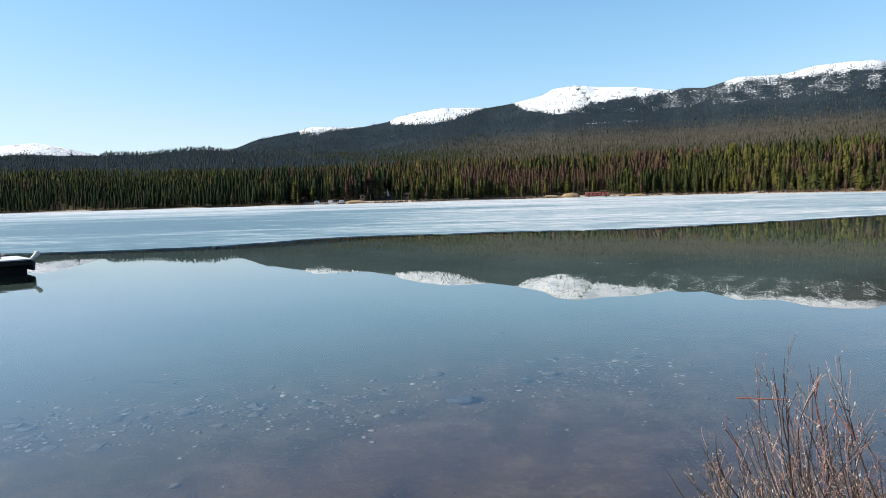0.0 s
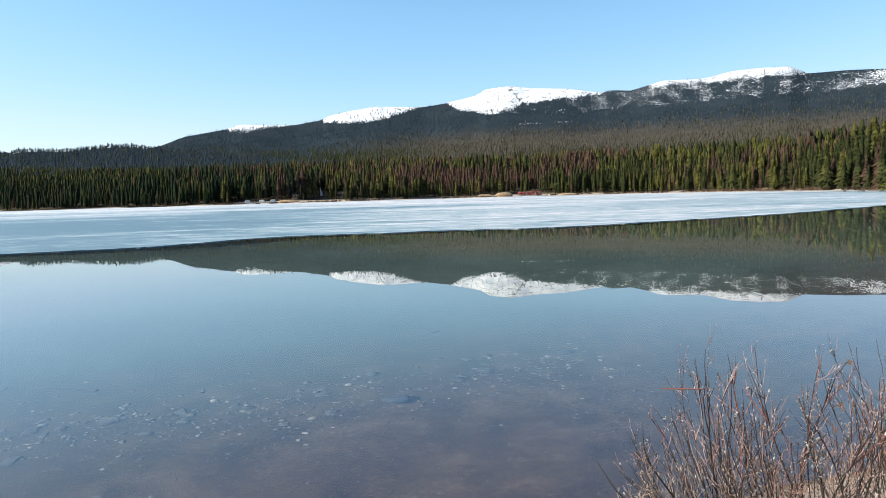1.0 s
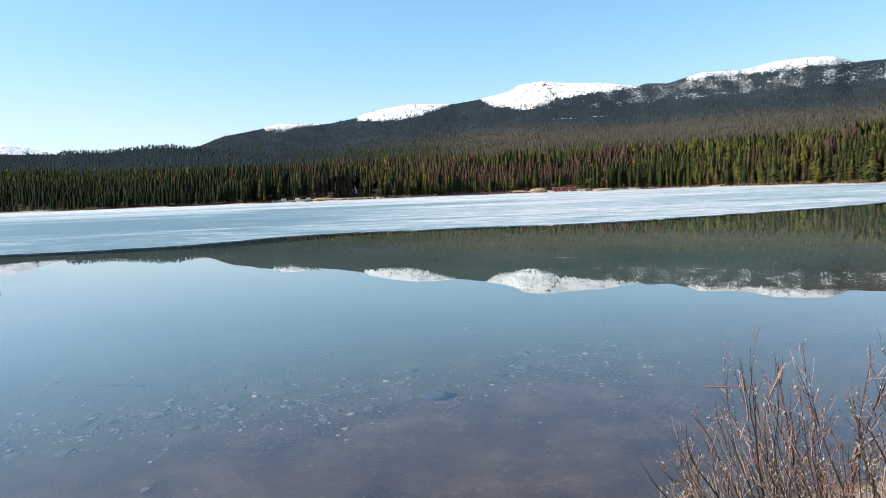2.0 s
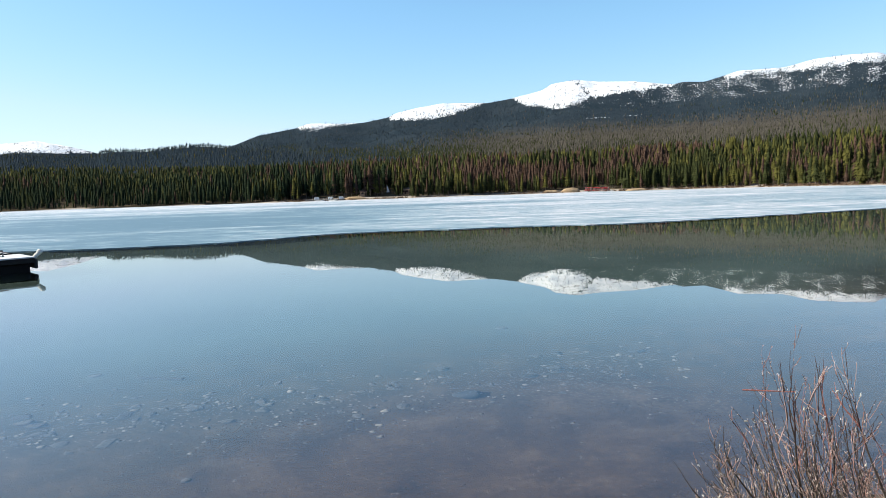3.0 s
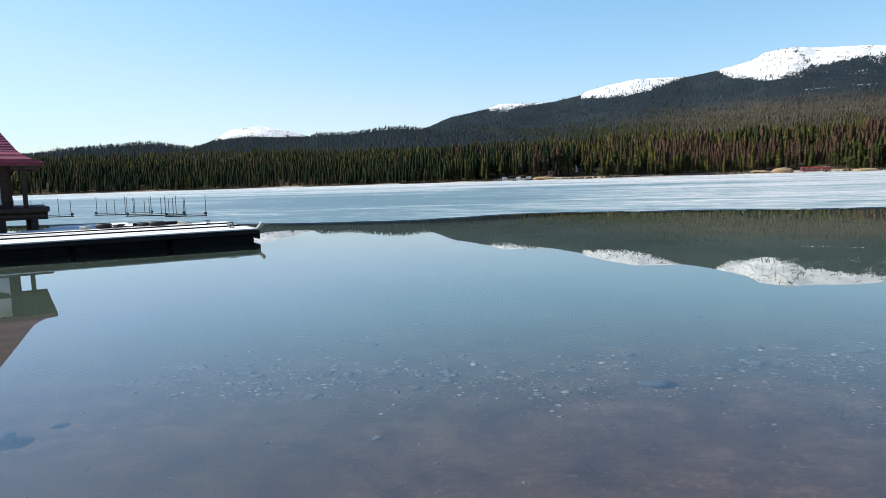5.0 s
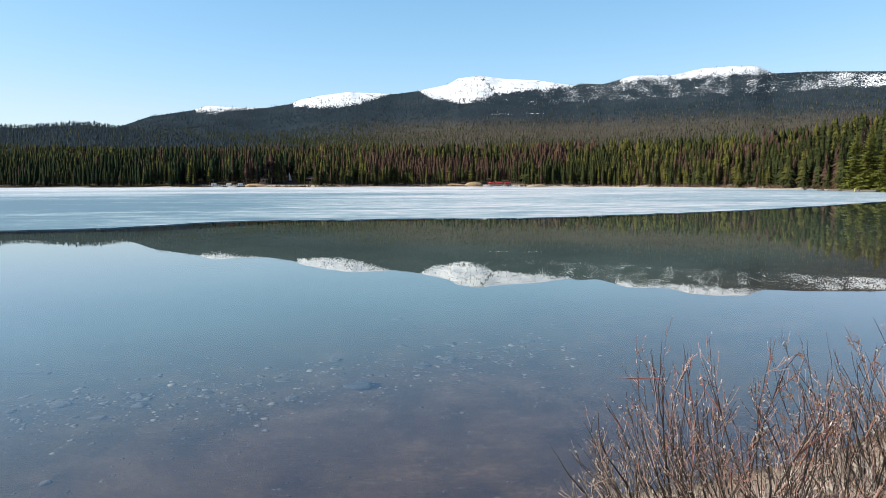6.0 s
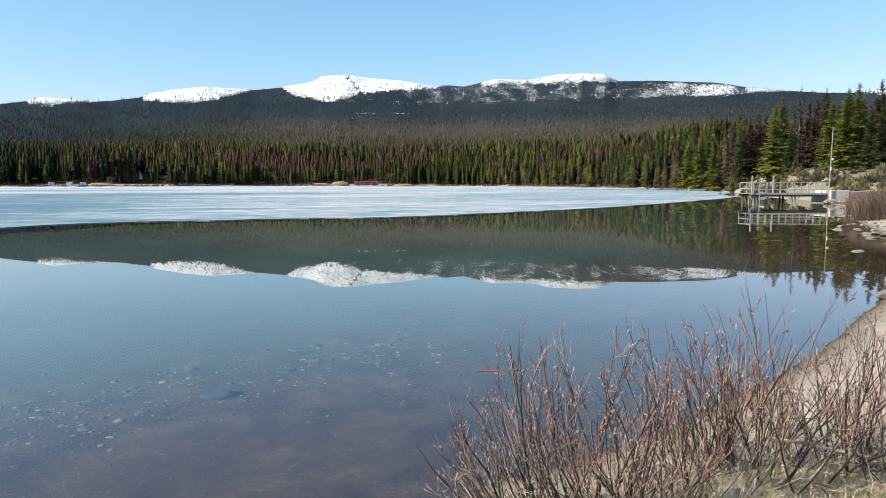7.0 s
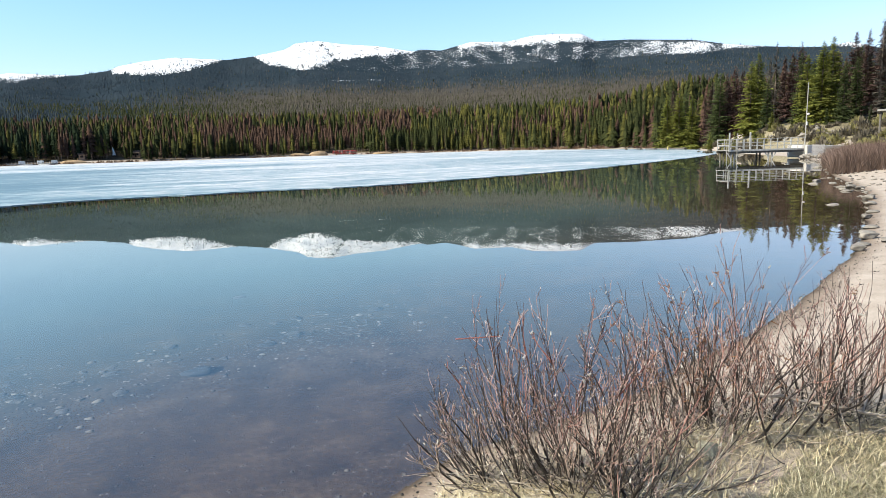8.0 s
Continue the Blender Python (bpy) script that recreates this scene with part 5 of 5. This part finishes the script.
def willow(seed, label, feet, count, lean, tall, fan=0.55, leaves=0):
    """A leafless willow: stems fanning out of a stool, forking into upright shoots set with buds. feet: (x, y, spread)."""
    rng = np.random.default_rng(seed)
    bush = empty("willow_bush", 0, 0, 0, 0, label=label, category="bush", group="willow bushes")
    twigs, fluff, dry, dead, buds = Sticks(), Sticks(), Sticks(), Sticks(), Sticks()

    def shoot(p, q, length, r, depth):
        pts = bend(rng, p, q, length, 5, 0.07, 0.07)
        twigs.tube(pts, r, 0.0010, 3)
        for j in range(1, 6):
            if rng.random() < 0.75:
                e = pts[j] - pts[j - 1]
                buds.blob(pts[j] + e * rng.uniform(-0.5, 0.0), e / np.linalg.norm(e) + rng.normal(0, 0.45, 3), rng.uniform(0.008, 0.017), rng.uniform(0.0020, 0.0034))
        if rng.random() < 0.05:
            fluff.blob(pts[rng.integers(2, 6)], rng.normal(0, 0.6, 3) + (0, 0, 0.8), rng.uniform(0.014, 0.026), rng.uniform(0.005, 0.008))
        if leaves and rng.random() < leaves:
            for j in range(2, 5):
                dry.blob(pts[j], rng.normal(0, 0.8, 3) - (0, 0, 0.4), rng.uniform(0.02, 0.045), 0.005)
        if depth:
            for _ in range(rng.integers(1, 4)):
                j = rng.integers(1, 5)
                e = pts[j] - pts[j - 1]
                shoot(pts[j], e / np.linalg.norm(e) + rng.normal(0, 0.36, 3), length * rng.uniform(0.28, 0.62), r * 0.6, depth - 1)

    for _ in range(count):
        fx, fy, sp = feet[rng.integers(len(feet))]
        off = rng.normal(0, sp, 2)
        x, y = fx + off[0], fy + off[1]
        z = max(height_at(x, y), 0.0) - 0.03
        out = off / (sp + 1e-6) * fan * 0.55 + rng.normal(0, fan * 0.6, 2) + np.array(lean)
        d = np.array((out[0], out[1], 0.85))
        d /= np.linalg.norm(d)
        L = tall * rng.uniform(0.5, 1.04)
        r = rng.uniform(0.0028, 0.0055) if rng.random() < 0.72 else rng.uniform(0.0065, 0.0115)
        pts = bend(rng, (x, y, z), d, L, 12, 0.11, 0.06)
        one = Sticks()
        one.tube(pts, r, 0.0012, 5)
        for i in range(rng.integers(4, 8)):
            k = rng.integers(2, 11)
            q = pts[k] - pts[k - 1]
            shoot(pts[k], q / np.linalg.norm(q) + rng.normal(0, 0.34, 3) + (0, 0, 0.10), L * rng.uniform(0.16, 0.46) * (1.15 - k / 16), max(0.0018, r * rng.uniform(0.34, 0.55)), 1)
        one.finish("stem", STEM, bush)
    # low dead wood at the foot
    for _ in range(int(count * 5)):
        fx, fy, sp = feet[rng.integers(len(feet))]
        x, y = fx + rng.normal(0, sp * 1.3), fy + rng.normal(0, sp * 1.2)
        z = max(height_at(x, y), 0.0)
        a = rng.uniform(0, 6.28)
        dead.tube(bend(rng, (x, y, z + 0.01), (math.cos(a), math.sin(a), rng.uniform(0.0, 1.1)), rng.uniform(0.12, 0.5), 6, 0.18, -0.03), rng.uniform(0.0015, 0.0045), 0.0010, 4)
    for sticks, name, mat, words in ((twigs, "brushwood", TWIG, "thin red-brown shoots"), (buds, "bud_sprinkle", BUD, "small pale and dark buds"), (dead, "dead_wood", DEADWOOD, "pale dead twigs tangled at the foot"),
                                     (fluff, "catkin_fluff", CATKIN, "small pale silvery catkins"), (dry, "dry_foliage", RUST_LEAF, "withered rust-brown leaves")):
        if sticks.n:
            tagged(sticks.finish(name, mat, bush, words), kind="stuff")
    return bush


willow(1, "small leafless willow clump leaning over the water", [(1.70, 3.36, 0.05), (1.66, 3.42, 0.04)], 17, (-0.62, 0.30), 0.86, 0.40)
willow(5, "slender leafless willow shoots at the water's edge", [(1.94, 3.22, 0.05), (1.86, 3.30, 0.04)], 15, (-0.30, 0.12), 1.16, 0.22)
willow(2, "leafless red-brown willow bush with silvery catkins", [(2.10, 2.98, 0.10), (2.22, 2.76, 0.12), (2.32, 2.92, 0.13), (2.02, 3.14, 0.08)], 76, (-0.14, 0.10), 1.14, 0.54)
willow(3, "tall leafless willow bush with a few withered leaves", [(3.02, 3.26, 0.13), (3.18, 3.14, 0.13), (3.42, 3.16, 0.14)], 84, (0.0, 0.04), 1.20, 0.44, 0.10)
willow(4, "greyish leafless willow bush beside the sandy beach", [(3.72, 2.98, 0.14), (3.95, 2.90, 0.14), (4.15, 3.02, 0.12)], 62, (0.10, 0.06), 1.05, 0.48)

# the reddish cross stick caught in the twigs
bm = bmesh.new()
rod(bm, (1.52, 3.38, 1.035), (1.76, 3.30, 1.04), 0.004, 0.003, 5)
stick = tagged(part("caught_stick", bm, TWIG), "thin reddish stick caught across the willow shoots", "stick")

# ---- turf, litter and driftwood ----
def blades(name, count, place, material, tall, wide, flat, label):
    """Grass: bent tapering blades, two quads each."""
    rng = np.random.default_rng(len(name) + count)
    x, y = place(rng, count)
    z, s = land(x, y)[:2]
    ok = s > 0.25
    x, y, z = x[ok], y[ok], z[ok]
    n = len(x)
    a, h = rng.uniform(0, 6.28, n), tall * rng.uniform(0.35, 1.15, n)
    lay = np.clip(rng.normal(flat, 0.35, n), 0, 1.5)
    dx, dy = np.cos(a), np.sin(a)
    sx, sy = -dy * wide, dx * wide
    rows = []
    for u, w in ((0.0, 1.0), (0.5, 0.8), (1.0, 0.1)):
        reach = h * u * np.sin(lay * (0.5 + 0.5 * u))
        up = h * u * np.cos(lay * (0.5 + 0.5 * u))
        bx, by, bz = x + dx * reach, y + dy * reach, z + np.maximum(up, 0.004) - 0.004
        rows += [np.stack([bx - sx * w, by - sy * w, bz], -1), np.stack([bx + sx * w, by + sy * w, bz], -1)]
    V = np.stack(rows, 1).reshape(-1, 3)
    o = (np.arange(n) * 6)[:, None, None]
    F = (np.array([[0, 1, 3, 2], [2, 3, 5, 4]])[None] + o).reshape(-1, 4)
    return tagged(new(name, sheet(name, V, F, [material])), label, "grass", kind="stuff")


def turf_places(rng, n):
    x = rng.uniform(2.15, 5.6, n)
    top = 1.62 + 0.31 * x
    y = top - rng.gamma(2.0, 0.32, n)
    clump = noise_field(x, y, 0.35, 61, 2)
    keep = rng.random(n) < np.clip(0.5 + clump * 2.6, 0.03, 1)
    return x[keep], y[keep]


def foot_places(rng, n):
    c = np.array([(2.0, 3.1), (2.3, 2.9), (2.9, 3.1), (3.2, 3.0), (3.7, 2.8), (3.9, 2.75), (2.6, 2.8), (1.9, 3.4), (1.5, 3.1), (1.4, 2.95), (1.75, 2.9), (2.0, 2.6)])[rng.integers(0, 12, n)]
    return c[:, 0] + rng.normal(0, 0.25, n), c[:, 1] + rng.normal(0, 0.2, n)


blades("bank_turf", 60000, turf_places, GRASS, 0.10, 0.0020, 1.25, "matted yellow-green grass on the bank")
blades("dead_grass", 15000, foot_places, STRAW, 0.15, 0.0020, 1.2, "dry straw and dead grass round the willow stools")


def litter_places(rng, n):
    x = rng.uniform(0.9, 4.6, n)
    return x, 3.0 + 0.33 * x - rng.gamma(2.0, 0.28, n) - 0.05


LITTER = island_surface("leaf_litter", [(0.0, (0.06, 0.045, 0.034)), (0.5, (0.22, 0.18, 0.14)), (1.0, (0.48, 0.42, 0.36))], 0.85)
pebbles("leaf_litter", 5200, litter_places, lambda r, n: np.clip(r.lognormal(-4.1, 0.45, n), 0.006, 0.05), LITTER, "dry bark bits and leaf litter under the bushes", "litter")


def verge_places(rng, n):
    x = rng.uniform(0.7, 3.2, n)
    return x, 2.62 + 0.20 * x - np.abs(rng.normal(0, 0.28, n)) + 0.18


pebbles("verge_gravel", 4200, verge_places, lambda r, n: np.clip(r.lognormal(-4.35, 0.5, n), 0.005, 0.04), LITTER, "grey-brown gravel and bark bits on the bare bank", "gravel", 0.4)


def branch(label, a, b, r, seed):
    """A weathered stick lying on the bank."""
    rng = np.random.default_rng(seed)
    ob = empty("driftwood", 0, 0, 0, 0, label=label, category="branch", group="sticks on the bank")
    s = Sticks()
    n, pts = 8, []
    for i in range(n + 1):
        u = i / n
        x, y = a[0] + (b[0] - a[0]) * u + rng.normal(0, 0.012), a[1] + (b[1] - a[1]) * u + rng.normal(0, 0.012)
        pts.append((x, y, height_at(x, y) + r + a[2] + (b[2] - a[2]) * u))
    s.tube(pts, r, r * 0.5, 7)
    for k in (3, 5, 6):
        p = np.array(pts[k])
        s.tube([p, p + rng.normal(0, 0.05, 3) + (0, 0, 0.03), p + rng.normal(0, 0.10, 3) + (0, 0, 0.04)], r * 0.45, r * 0.15, 5)
    s.finish("stick", DRIFT, ob)
    return ob


DRIFT = surface("driftwood", (0.18, 0.15, 0.12), (0.42, 0.37, 0.31), 6.0, 0.85, 0.2, 0.5, (1, 1, 1))
branch("weathered grey stick lying on the grass", (2.45, 2.72, 0.0), (2.95, 2.62, 0.01), 0.013, 1)
branch("pale bent branch leaning out of the willow", (3.30, 3.05, 0.24), (4.05, 2.55, 0.10), 0.012, 2)
branch("pale bent branch leaning out of the willow", (3.45, 2.95, 0.22), (4.10, 2.60, 0.06), 0.010, 3)
branch("grey driftwood stick under the willow", (1.75, 2.95, 0.01), (2.30, 2.66, 0.02), 0.016, 4)
branch("grey driftwood stick under the willow", (1.70, 3.05, 0.01), (2.20, 2.78, 0.03), 0.010, 5)
branch("brown broken branch on the dry turf", (3.6, 2.35, 0.0), (4.3, 2.5, 0.10), 0.014, 6)
branch("grey driftwood stick under the willow", (2.60, 3.20, 0.02), (3.05, 3.32, 0.06), 0.014, 7)

# ---- brown brush beside the pier ----
BRUSH = twig_material("brush_twig", [(0.0, (0.050, 0.034, 0.027)), (1.0, (0.17, 0.115, 0.088))], [(0.0, (0.055, 0.036, 0.029)), (1.0, (0.20, 0.130, 0.100))], 0.6, 2.0)


def build_brush():
    rng = np.random.default_rng(17)
    V, T, off = [], [], 0
    for _ in range(2600):
        az, d = rng.uniform(-60, -51.2), rng.uniform(41.5, 62)
        x, y = -math.sin(radians(az)) * d, math.cos(radians(az)) * d
        if az > -51.9 + rng.normal(0, 0.2):
            continue
        h = rng.uniform(0.7, 1.5) * (0.45 + 0.55 * min(1, (-51.2 - az) / 2.5))
        z = 0.35
        for _ in range(9):
            dx, dy = rng.normal(0, 0.5 * h, 2)
            a = np.array((x, y, z - 0.3))
            b = a + (dx * 0.5, dy * 0.5, h * 0.55 + 0.3)
            c = a + (dx, dy, h * rng.uniform(0.8, 1.1) + 0.3)
            w = np.array((0.8, -0.6, 0)) * 0.009
            V.append(np.array([a - w, a + w, b - w * 0.8, b + w * 0.8, c]))
            T.append(np.array([(0, 1, 3), (0, 3, 2), (2, 3, 4)]) + off)
            off += 5
    me = sheet("bank_brush", np.concatenate(V), np.concatenate(T), [BRUSH])
    tagged(new("bank_brush", me), "dense leafless brown brush beside the pier", "brush", kind="stuff")


build_brush()


def build_shore_scrub():
    """Low leafless scrub and dry grass along the far waterline, at the feet of the trees."""
    rng = np.random.default_rng(23)
    x, y = scatter(rng, 60000, -46, 14, 150, 400)
    z, s, far, az, r = land(x, y)
    ok = (s > 2.2) & (s < np.where(az < -24, 9.0, 6.0)) & (r > 165) & (noise_field(x, y, 9, 91, 2) > -0.12)
    x, y, z = x[ok], y[ok], z[ok]
    V, T = [], []
    for i in range(len(x)):
        h = rng.uniform(0.4, 1.5)
        for _ in range(5):
            d, w = rng.normal(0, 0.45 * h, 2), rng.normal(0, 0.16, 2)
            o = len(V)
            V += [(x[i] - w[0] + d[0] * 0.3, y[i] - w[1] + d[1] * 0.3, z[i] - 0.1), (x[i] + w[0] + d[0] * 0.3, y[i] + w[1] + d[1] * 0.3, z[i] - 0.1), (x[i] + d[0], y[i] + d[1], z[i] + h * rng.uniform(0.7, 1.1))]
            T.append((o, o + 1, o + 2))
    tagged(new("shore_scrub", sheet("shore_scrub", V, T, [SCRUB])), "low rusty scrub and dry grass along the far shore", "scrub", kind="stuff")


SCRUB = foliage("dry_scrub", (0.045, 0.028, 0.020), (0.20, 0.135, 0.090), 0.15)
build_shore_scrub()


# ---- things on the far shore ----
def far_spot(az, dist):
    return -math.sin(radians(az)) * dist, math.cos(radians(az)) * dist


CANOE_RED = surface("red_hull", (0.46, 0.030, 0.030), (0.66, 0.085, 0.075), 2.0, 0.45, 0.4, 0.1, vary=0.3)
HULL_PALE = surface("pale_hull", (0.42, 0.42, 0.42), (0.66, 0.66, 0.65), 2.0, 0.4, 0.4, 0.1)


def canoe(x, y, z, turn, material, label, length=5.2):
    ob = empty("canoe", x, y, z, turn, label=label, category="canoe", group="canoes on the far shore")
    bm = bmesh.new()
    n, m, rows = 12, 7, []
    for i in range(n + 1):
        u = i / n * 2 - 1
        w = 0.46 * (1 - abs(u) ** 2.6) + 0.012
        rows.append([bm.verts.new((u * length / 2, w * math.cos(a), 0.42 * math.sin(a) * (1 - 0.25 * u * u) + 0.10 * u ** 4)) for a in np.linspace(0, math.pi, m)])
    for a, b in zip(rows, rows[1:]):
        for j in range(m - 1):
            bm.faces.new((a[j], b[j], b[j + 1], a[j + 1]))
    bmesh.ops.solidify(bm, geom=bm.faces[:], thickness=0.03)
    bmesh.ops.recalc_face_normals(bm, faces=bm.faces[:])
    part("hull", bm, material, ob, smooth=True)
    bm = bmesh.new()
    rod(bm, (-length / 2, 0, 0.50), (length / 2, 0, 0.50), 0.03, 0.03, 6)
    part("keel", bm, HULL_PALE, ob)
    return ob


def canoe_rack(az, dist, turn):
    x, y = far_spot(az, dist)
    z = height_at(x, y)
    ob = empty("canoe_rack", x, y, z, turn, label="grey wooden canoe rack on the far shore", category="rack", group="canoe racks")
    for dx in (-1.6, 1.6):
        for dy in (-0.6, 0.6):
            bm = bmesh.new()
            box(bm, dx - 0.07, dy - 0.07, -0.3, dx + 0.07, dy + 0.07, 2.3)
            part("post", bm, GREY_WOOD, ob)
        for h in (0.55, 1.3, 2.05):
            bm = bmesh.new()
            box(bm, dx - 0.06, -0.9, h - 0.05, dx + 0.06, 0.9, h + 0.05)
            part("arm", bm, GREY_WOOD, ob)
    for h in (0.6, 1.35, 2.1):
        canoe(x, y - 0.2, z + h, turn + (3 if h > 1 else -4), CANOE_RED, "red canoe upside down on a rack")
    return ob


for az, dd, tn in ((-12.5, 385, 18), (-13.2, 385.5, 10), (-13.9, 386, 14)):
    canoe_rack(az, dd, tn)
for az, dd, tn in ((-12.2, 381.5, 25), (-12.9, 382, 6), (-13.5, 382, -8), (-14.3, 383, 12)):
    x, y = far_spot(az, dd)
    canoe(x, y, height_at(x, y) + 0.05, tn, HULL_PALE, "pale boat upside down on the far shore", 4.6)

# white tarpaulin tent
x, y = far_spot(4.75, 388)
tent = empty("white_tent", x, y, height_at(x, y), 0, label="slender white canvas tent among the far trees", category="tent")
bm = bmesh.new()
ring = [bm.verts.new((0.9 * math.cos(a) * (1 + 0.08 * (i % 2)), 0.9 * math.sin(a), 0)) for i, a in enumerate(np.linspace(0, 2 * math.pi, 12, endpoint=False))]
mid = [bm.verts.new((0.45 * math.cos(a) - 0.2, 0.45 * math.sin(a), 2.2)) for a in np.linspace(0, 2 * math.pi, 12, endpoint=False)]
top = [bm.verts.new((0.12 * math.cos(a) - 0.65, 0.12 * math.sin(a), 4.3)) for a in np.linspace(0, 2 * math.pi, 12, endpoint=False)]
for a, b in ((ring, mid), (mid, top)):
    for j in range(12):
        bm.faces.new((a[j], a[(j + 1) % 12], b[(j + 1) % 12], b[j]))
bm.faces.new(top)
part("canvas", bm, PLASTER, tent)
bm = bmesh.new()
rod(bm, (-0.6, 0, 4.1), (-0.9, 0.1, 5.0), 0.05)
part("tent_pole", bm, GREY_WOOD, tent)

LOGWALL = surface("log_wall", (0.20, 0.12, 0.075), (0.36, 0.25, 0.17), 2.0, 0.8, 0.2, 0.3, (0.4, 1, 6))
ROOF_BROWN = surface("brown_roof", (0.10, 0.075, 0.06), (0.20, 0.155, 0.13), 2.0, 0.8, 0.2, 0.2)


def cabin(az, dist, turn, w, d, h):
    x, y = far_spot(az, dist)
    ob = empty("cabin", x, y, height_at(x, y), turn, label="small tan log cabin among the far trees", category="cabin", group="cabins on the far shore")
    bm = bmesh.new()
    box(bm, -w / 2, -d / 2, -0.4, w / 2, d / 2, h)
    part("wall", bm, LOGWALL, ob)
    bm = bmesh.new()
    e = 0.5
    a = [bm.verts.new(p) for p in ((-w / 2 - e, -d / 2 - e, h - 0.1), (w / 2 + e, -d / 2 - e, h - 0.1), (w / 2 + e, 0, h + d * 0.35), (-w / 2 - e, 0, h + d * 0.35), (-w / 2 - e, d / 2 + e, h - 0.1), (w / 2 + e, d / 2 + e, h - 0.1))]
    bm.faces.new((a[0], a[1], a[2], a[3]))
    bm.faces.new((a[3], a[2], a[5], a[4]))
    bmesh.ops.solidify(bm, geom=bm.faces[:], thickness=-0.15)
    part("roof", bm, ROOF_BROWN, ob)
    for s in (-0.25, 0.25):
        bm = bmesh.new()
        box(bm, w * s - 0.5, -d / 2 - 0.04, 1.0, w * s + 0.5, -d / 2 + 0.02, 2.0)
        part("window", bm, GLASS, ob)
    bm = bmesh.new()
    box(bm, -0.45, -d / 2 - 0.05, 0, 0.45, -d / 2 + 0.02, 2.0)
    part("door", bm, TIMBER, ob)
    return ob


cabin(6.8, 374, 20, 6.0, 4.5, 2.6)
cabin(3.2, 378, -10, 4.0, 3.6, 2.4)


def far_jetty(az, dist, turn, w):
    x, y = far_spot(az, dist)
    ob = empty("jetty", x, y, 0, turn, label="low grey jetty on the far shore", category="jetty", group="far jetties")
    bm = bmesh.new()
    box(bm, -w / 2, -1.2, 0.45, w / 2, 1.2, 0.75, 0.02)
    part("deck", bm, GREY_WOOD, ob)
    for i in range(5):
        bm = bmesh.new()
        rod(bm, (-w / 2 + 0.4 + i * (w - 0.8) / 4, -1.1, -1.0), (-w / 2 + 0.4 + i * (w - 0.8) / 4, -1.1, 1.5), 0.14)
        part("pile", bm, GREY_WOOD, ob)
    bm = bmesh.new()
    box(bm, w * 0.1, -0.6, 0.75, w * 0.1 + 2.4, 0.9, 2.1, 0.05)
    part("locker", bm, HULL_PALE, ob)
    return ob


far_jetty(11.2, 360, 4, 8)
far_jetty(10.0, 359, -6, 7)
far_jetty(9.1, 358, 5, 6)
for az, dd, tn in ((10.6, 357, 20), (9.5, 356, -12)):
    x, y = far_spot(az, dd)
    canoe(x, y, 0.05, tn, HULL_PALE, "pale boat upside down on the far shore ice", 4.8)


def mound(az, dist, w, h, label):
    """A heap of dry grass and earth."""
    x, y = far_spot(az, dist)
    ob = empty("earth_mound", x, y, height_at(x, y) - 0.3, 0, label=label, category="mound", group="mounds on the far shore")
    bm = bmesh.new()
    bmesh.ops.create_icosphere(bm, subdivisions=4, radius=1.0)
    for v in bm.verts:
        v.co += Vector(noise.noise_vector(v.co * 2.2 + Vector((az, 0, 0)))) * 0.16
        v.co = Vector((v.co.x * w / 2, v.co.y * 3.0, max(v.co.z, -0.2) * h))
    part("earth", bm, EARTH, ob, smooth=True)
    return ob


EARTH = surface("dry_earth", (0.17, 0.115, 0.065), (0.34, 0.25, 0.155), 0.5, 0.95, 0.1, 0.4)
mound(-11.0, 386, 11, 2.8, "tan mound of dry grass on the far shore")
mound(-9.4, 384, 12, 1.8, "low brown bank of earth on the far shore")
mound(-16.5, 383, 14, 1.6, "low brown bank of earth on the far shore")
mound(7.6, 366, 12, 1.5, "low reddish bank of earth on the far shore")

# logs along the shaded cove, yellow marker, shelter
for i, (az, dd, ln) in enumerate(((-37.2, 212, 9), (-38.2, 203, 8), (-39.1, 197, 10), (-40.2, 189, 9), (-41.2, 183, 7))):
    x, y = far_spot(az, dd)
    ob = empty("floating_log", x, y, 0.05, 50 + 7 * i, label="dark waterlogged log floating by the bank", category="log", group="floating logs")
    bm = bmesh.new()
    rod(bm, (-ln / 2, 0, 0), (ln / 2, 0.4, 0.05), 0.45, 0.32, 9)
    part("log", bm, PILE, ob)
YELLOW = surface("yellow_paint", (0.42, 0.34, 0.12), (0.56, 0.46, 0.20), 3.0, 0.6, 0.3, 0.1)
x, y = far_spot(-40.4, 176)
ob = empty("marker_post", x, y, height_at(x, y), 0, label="short yellow marker post on the bank", category="post")
bm = bmesh.new()
box(bm, -0.2, -0.1, -0.5, 0.2, 0.1, 1.7, 0.03)
part("post", bm, YELLOW, ob)
x, y = far_spot(-55.9, 108)
sh = empty("shelter", x, y, height_at(x, y), 35, label="open wooden shelter with a flat pale roof", category="shelter")
bm = bmesh.new()
box(bm, -3.2, -2.2, 2.5, 3.2, 2.2, 2.75, 0.03)
part("roof", bm, GREY_WOOD, sh)
for dx in (-2.7, 0.0, 2.7):
    for dy in (-1.8, 1.8):
        bm = bmesh.new()
        rod(bm, (dx, dy, -0.6), (dx, dy, 2.5), 0.14)
        part("post", bm, PILE, sh)
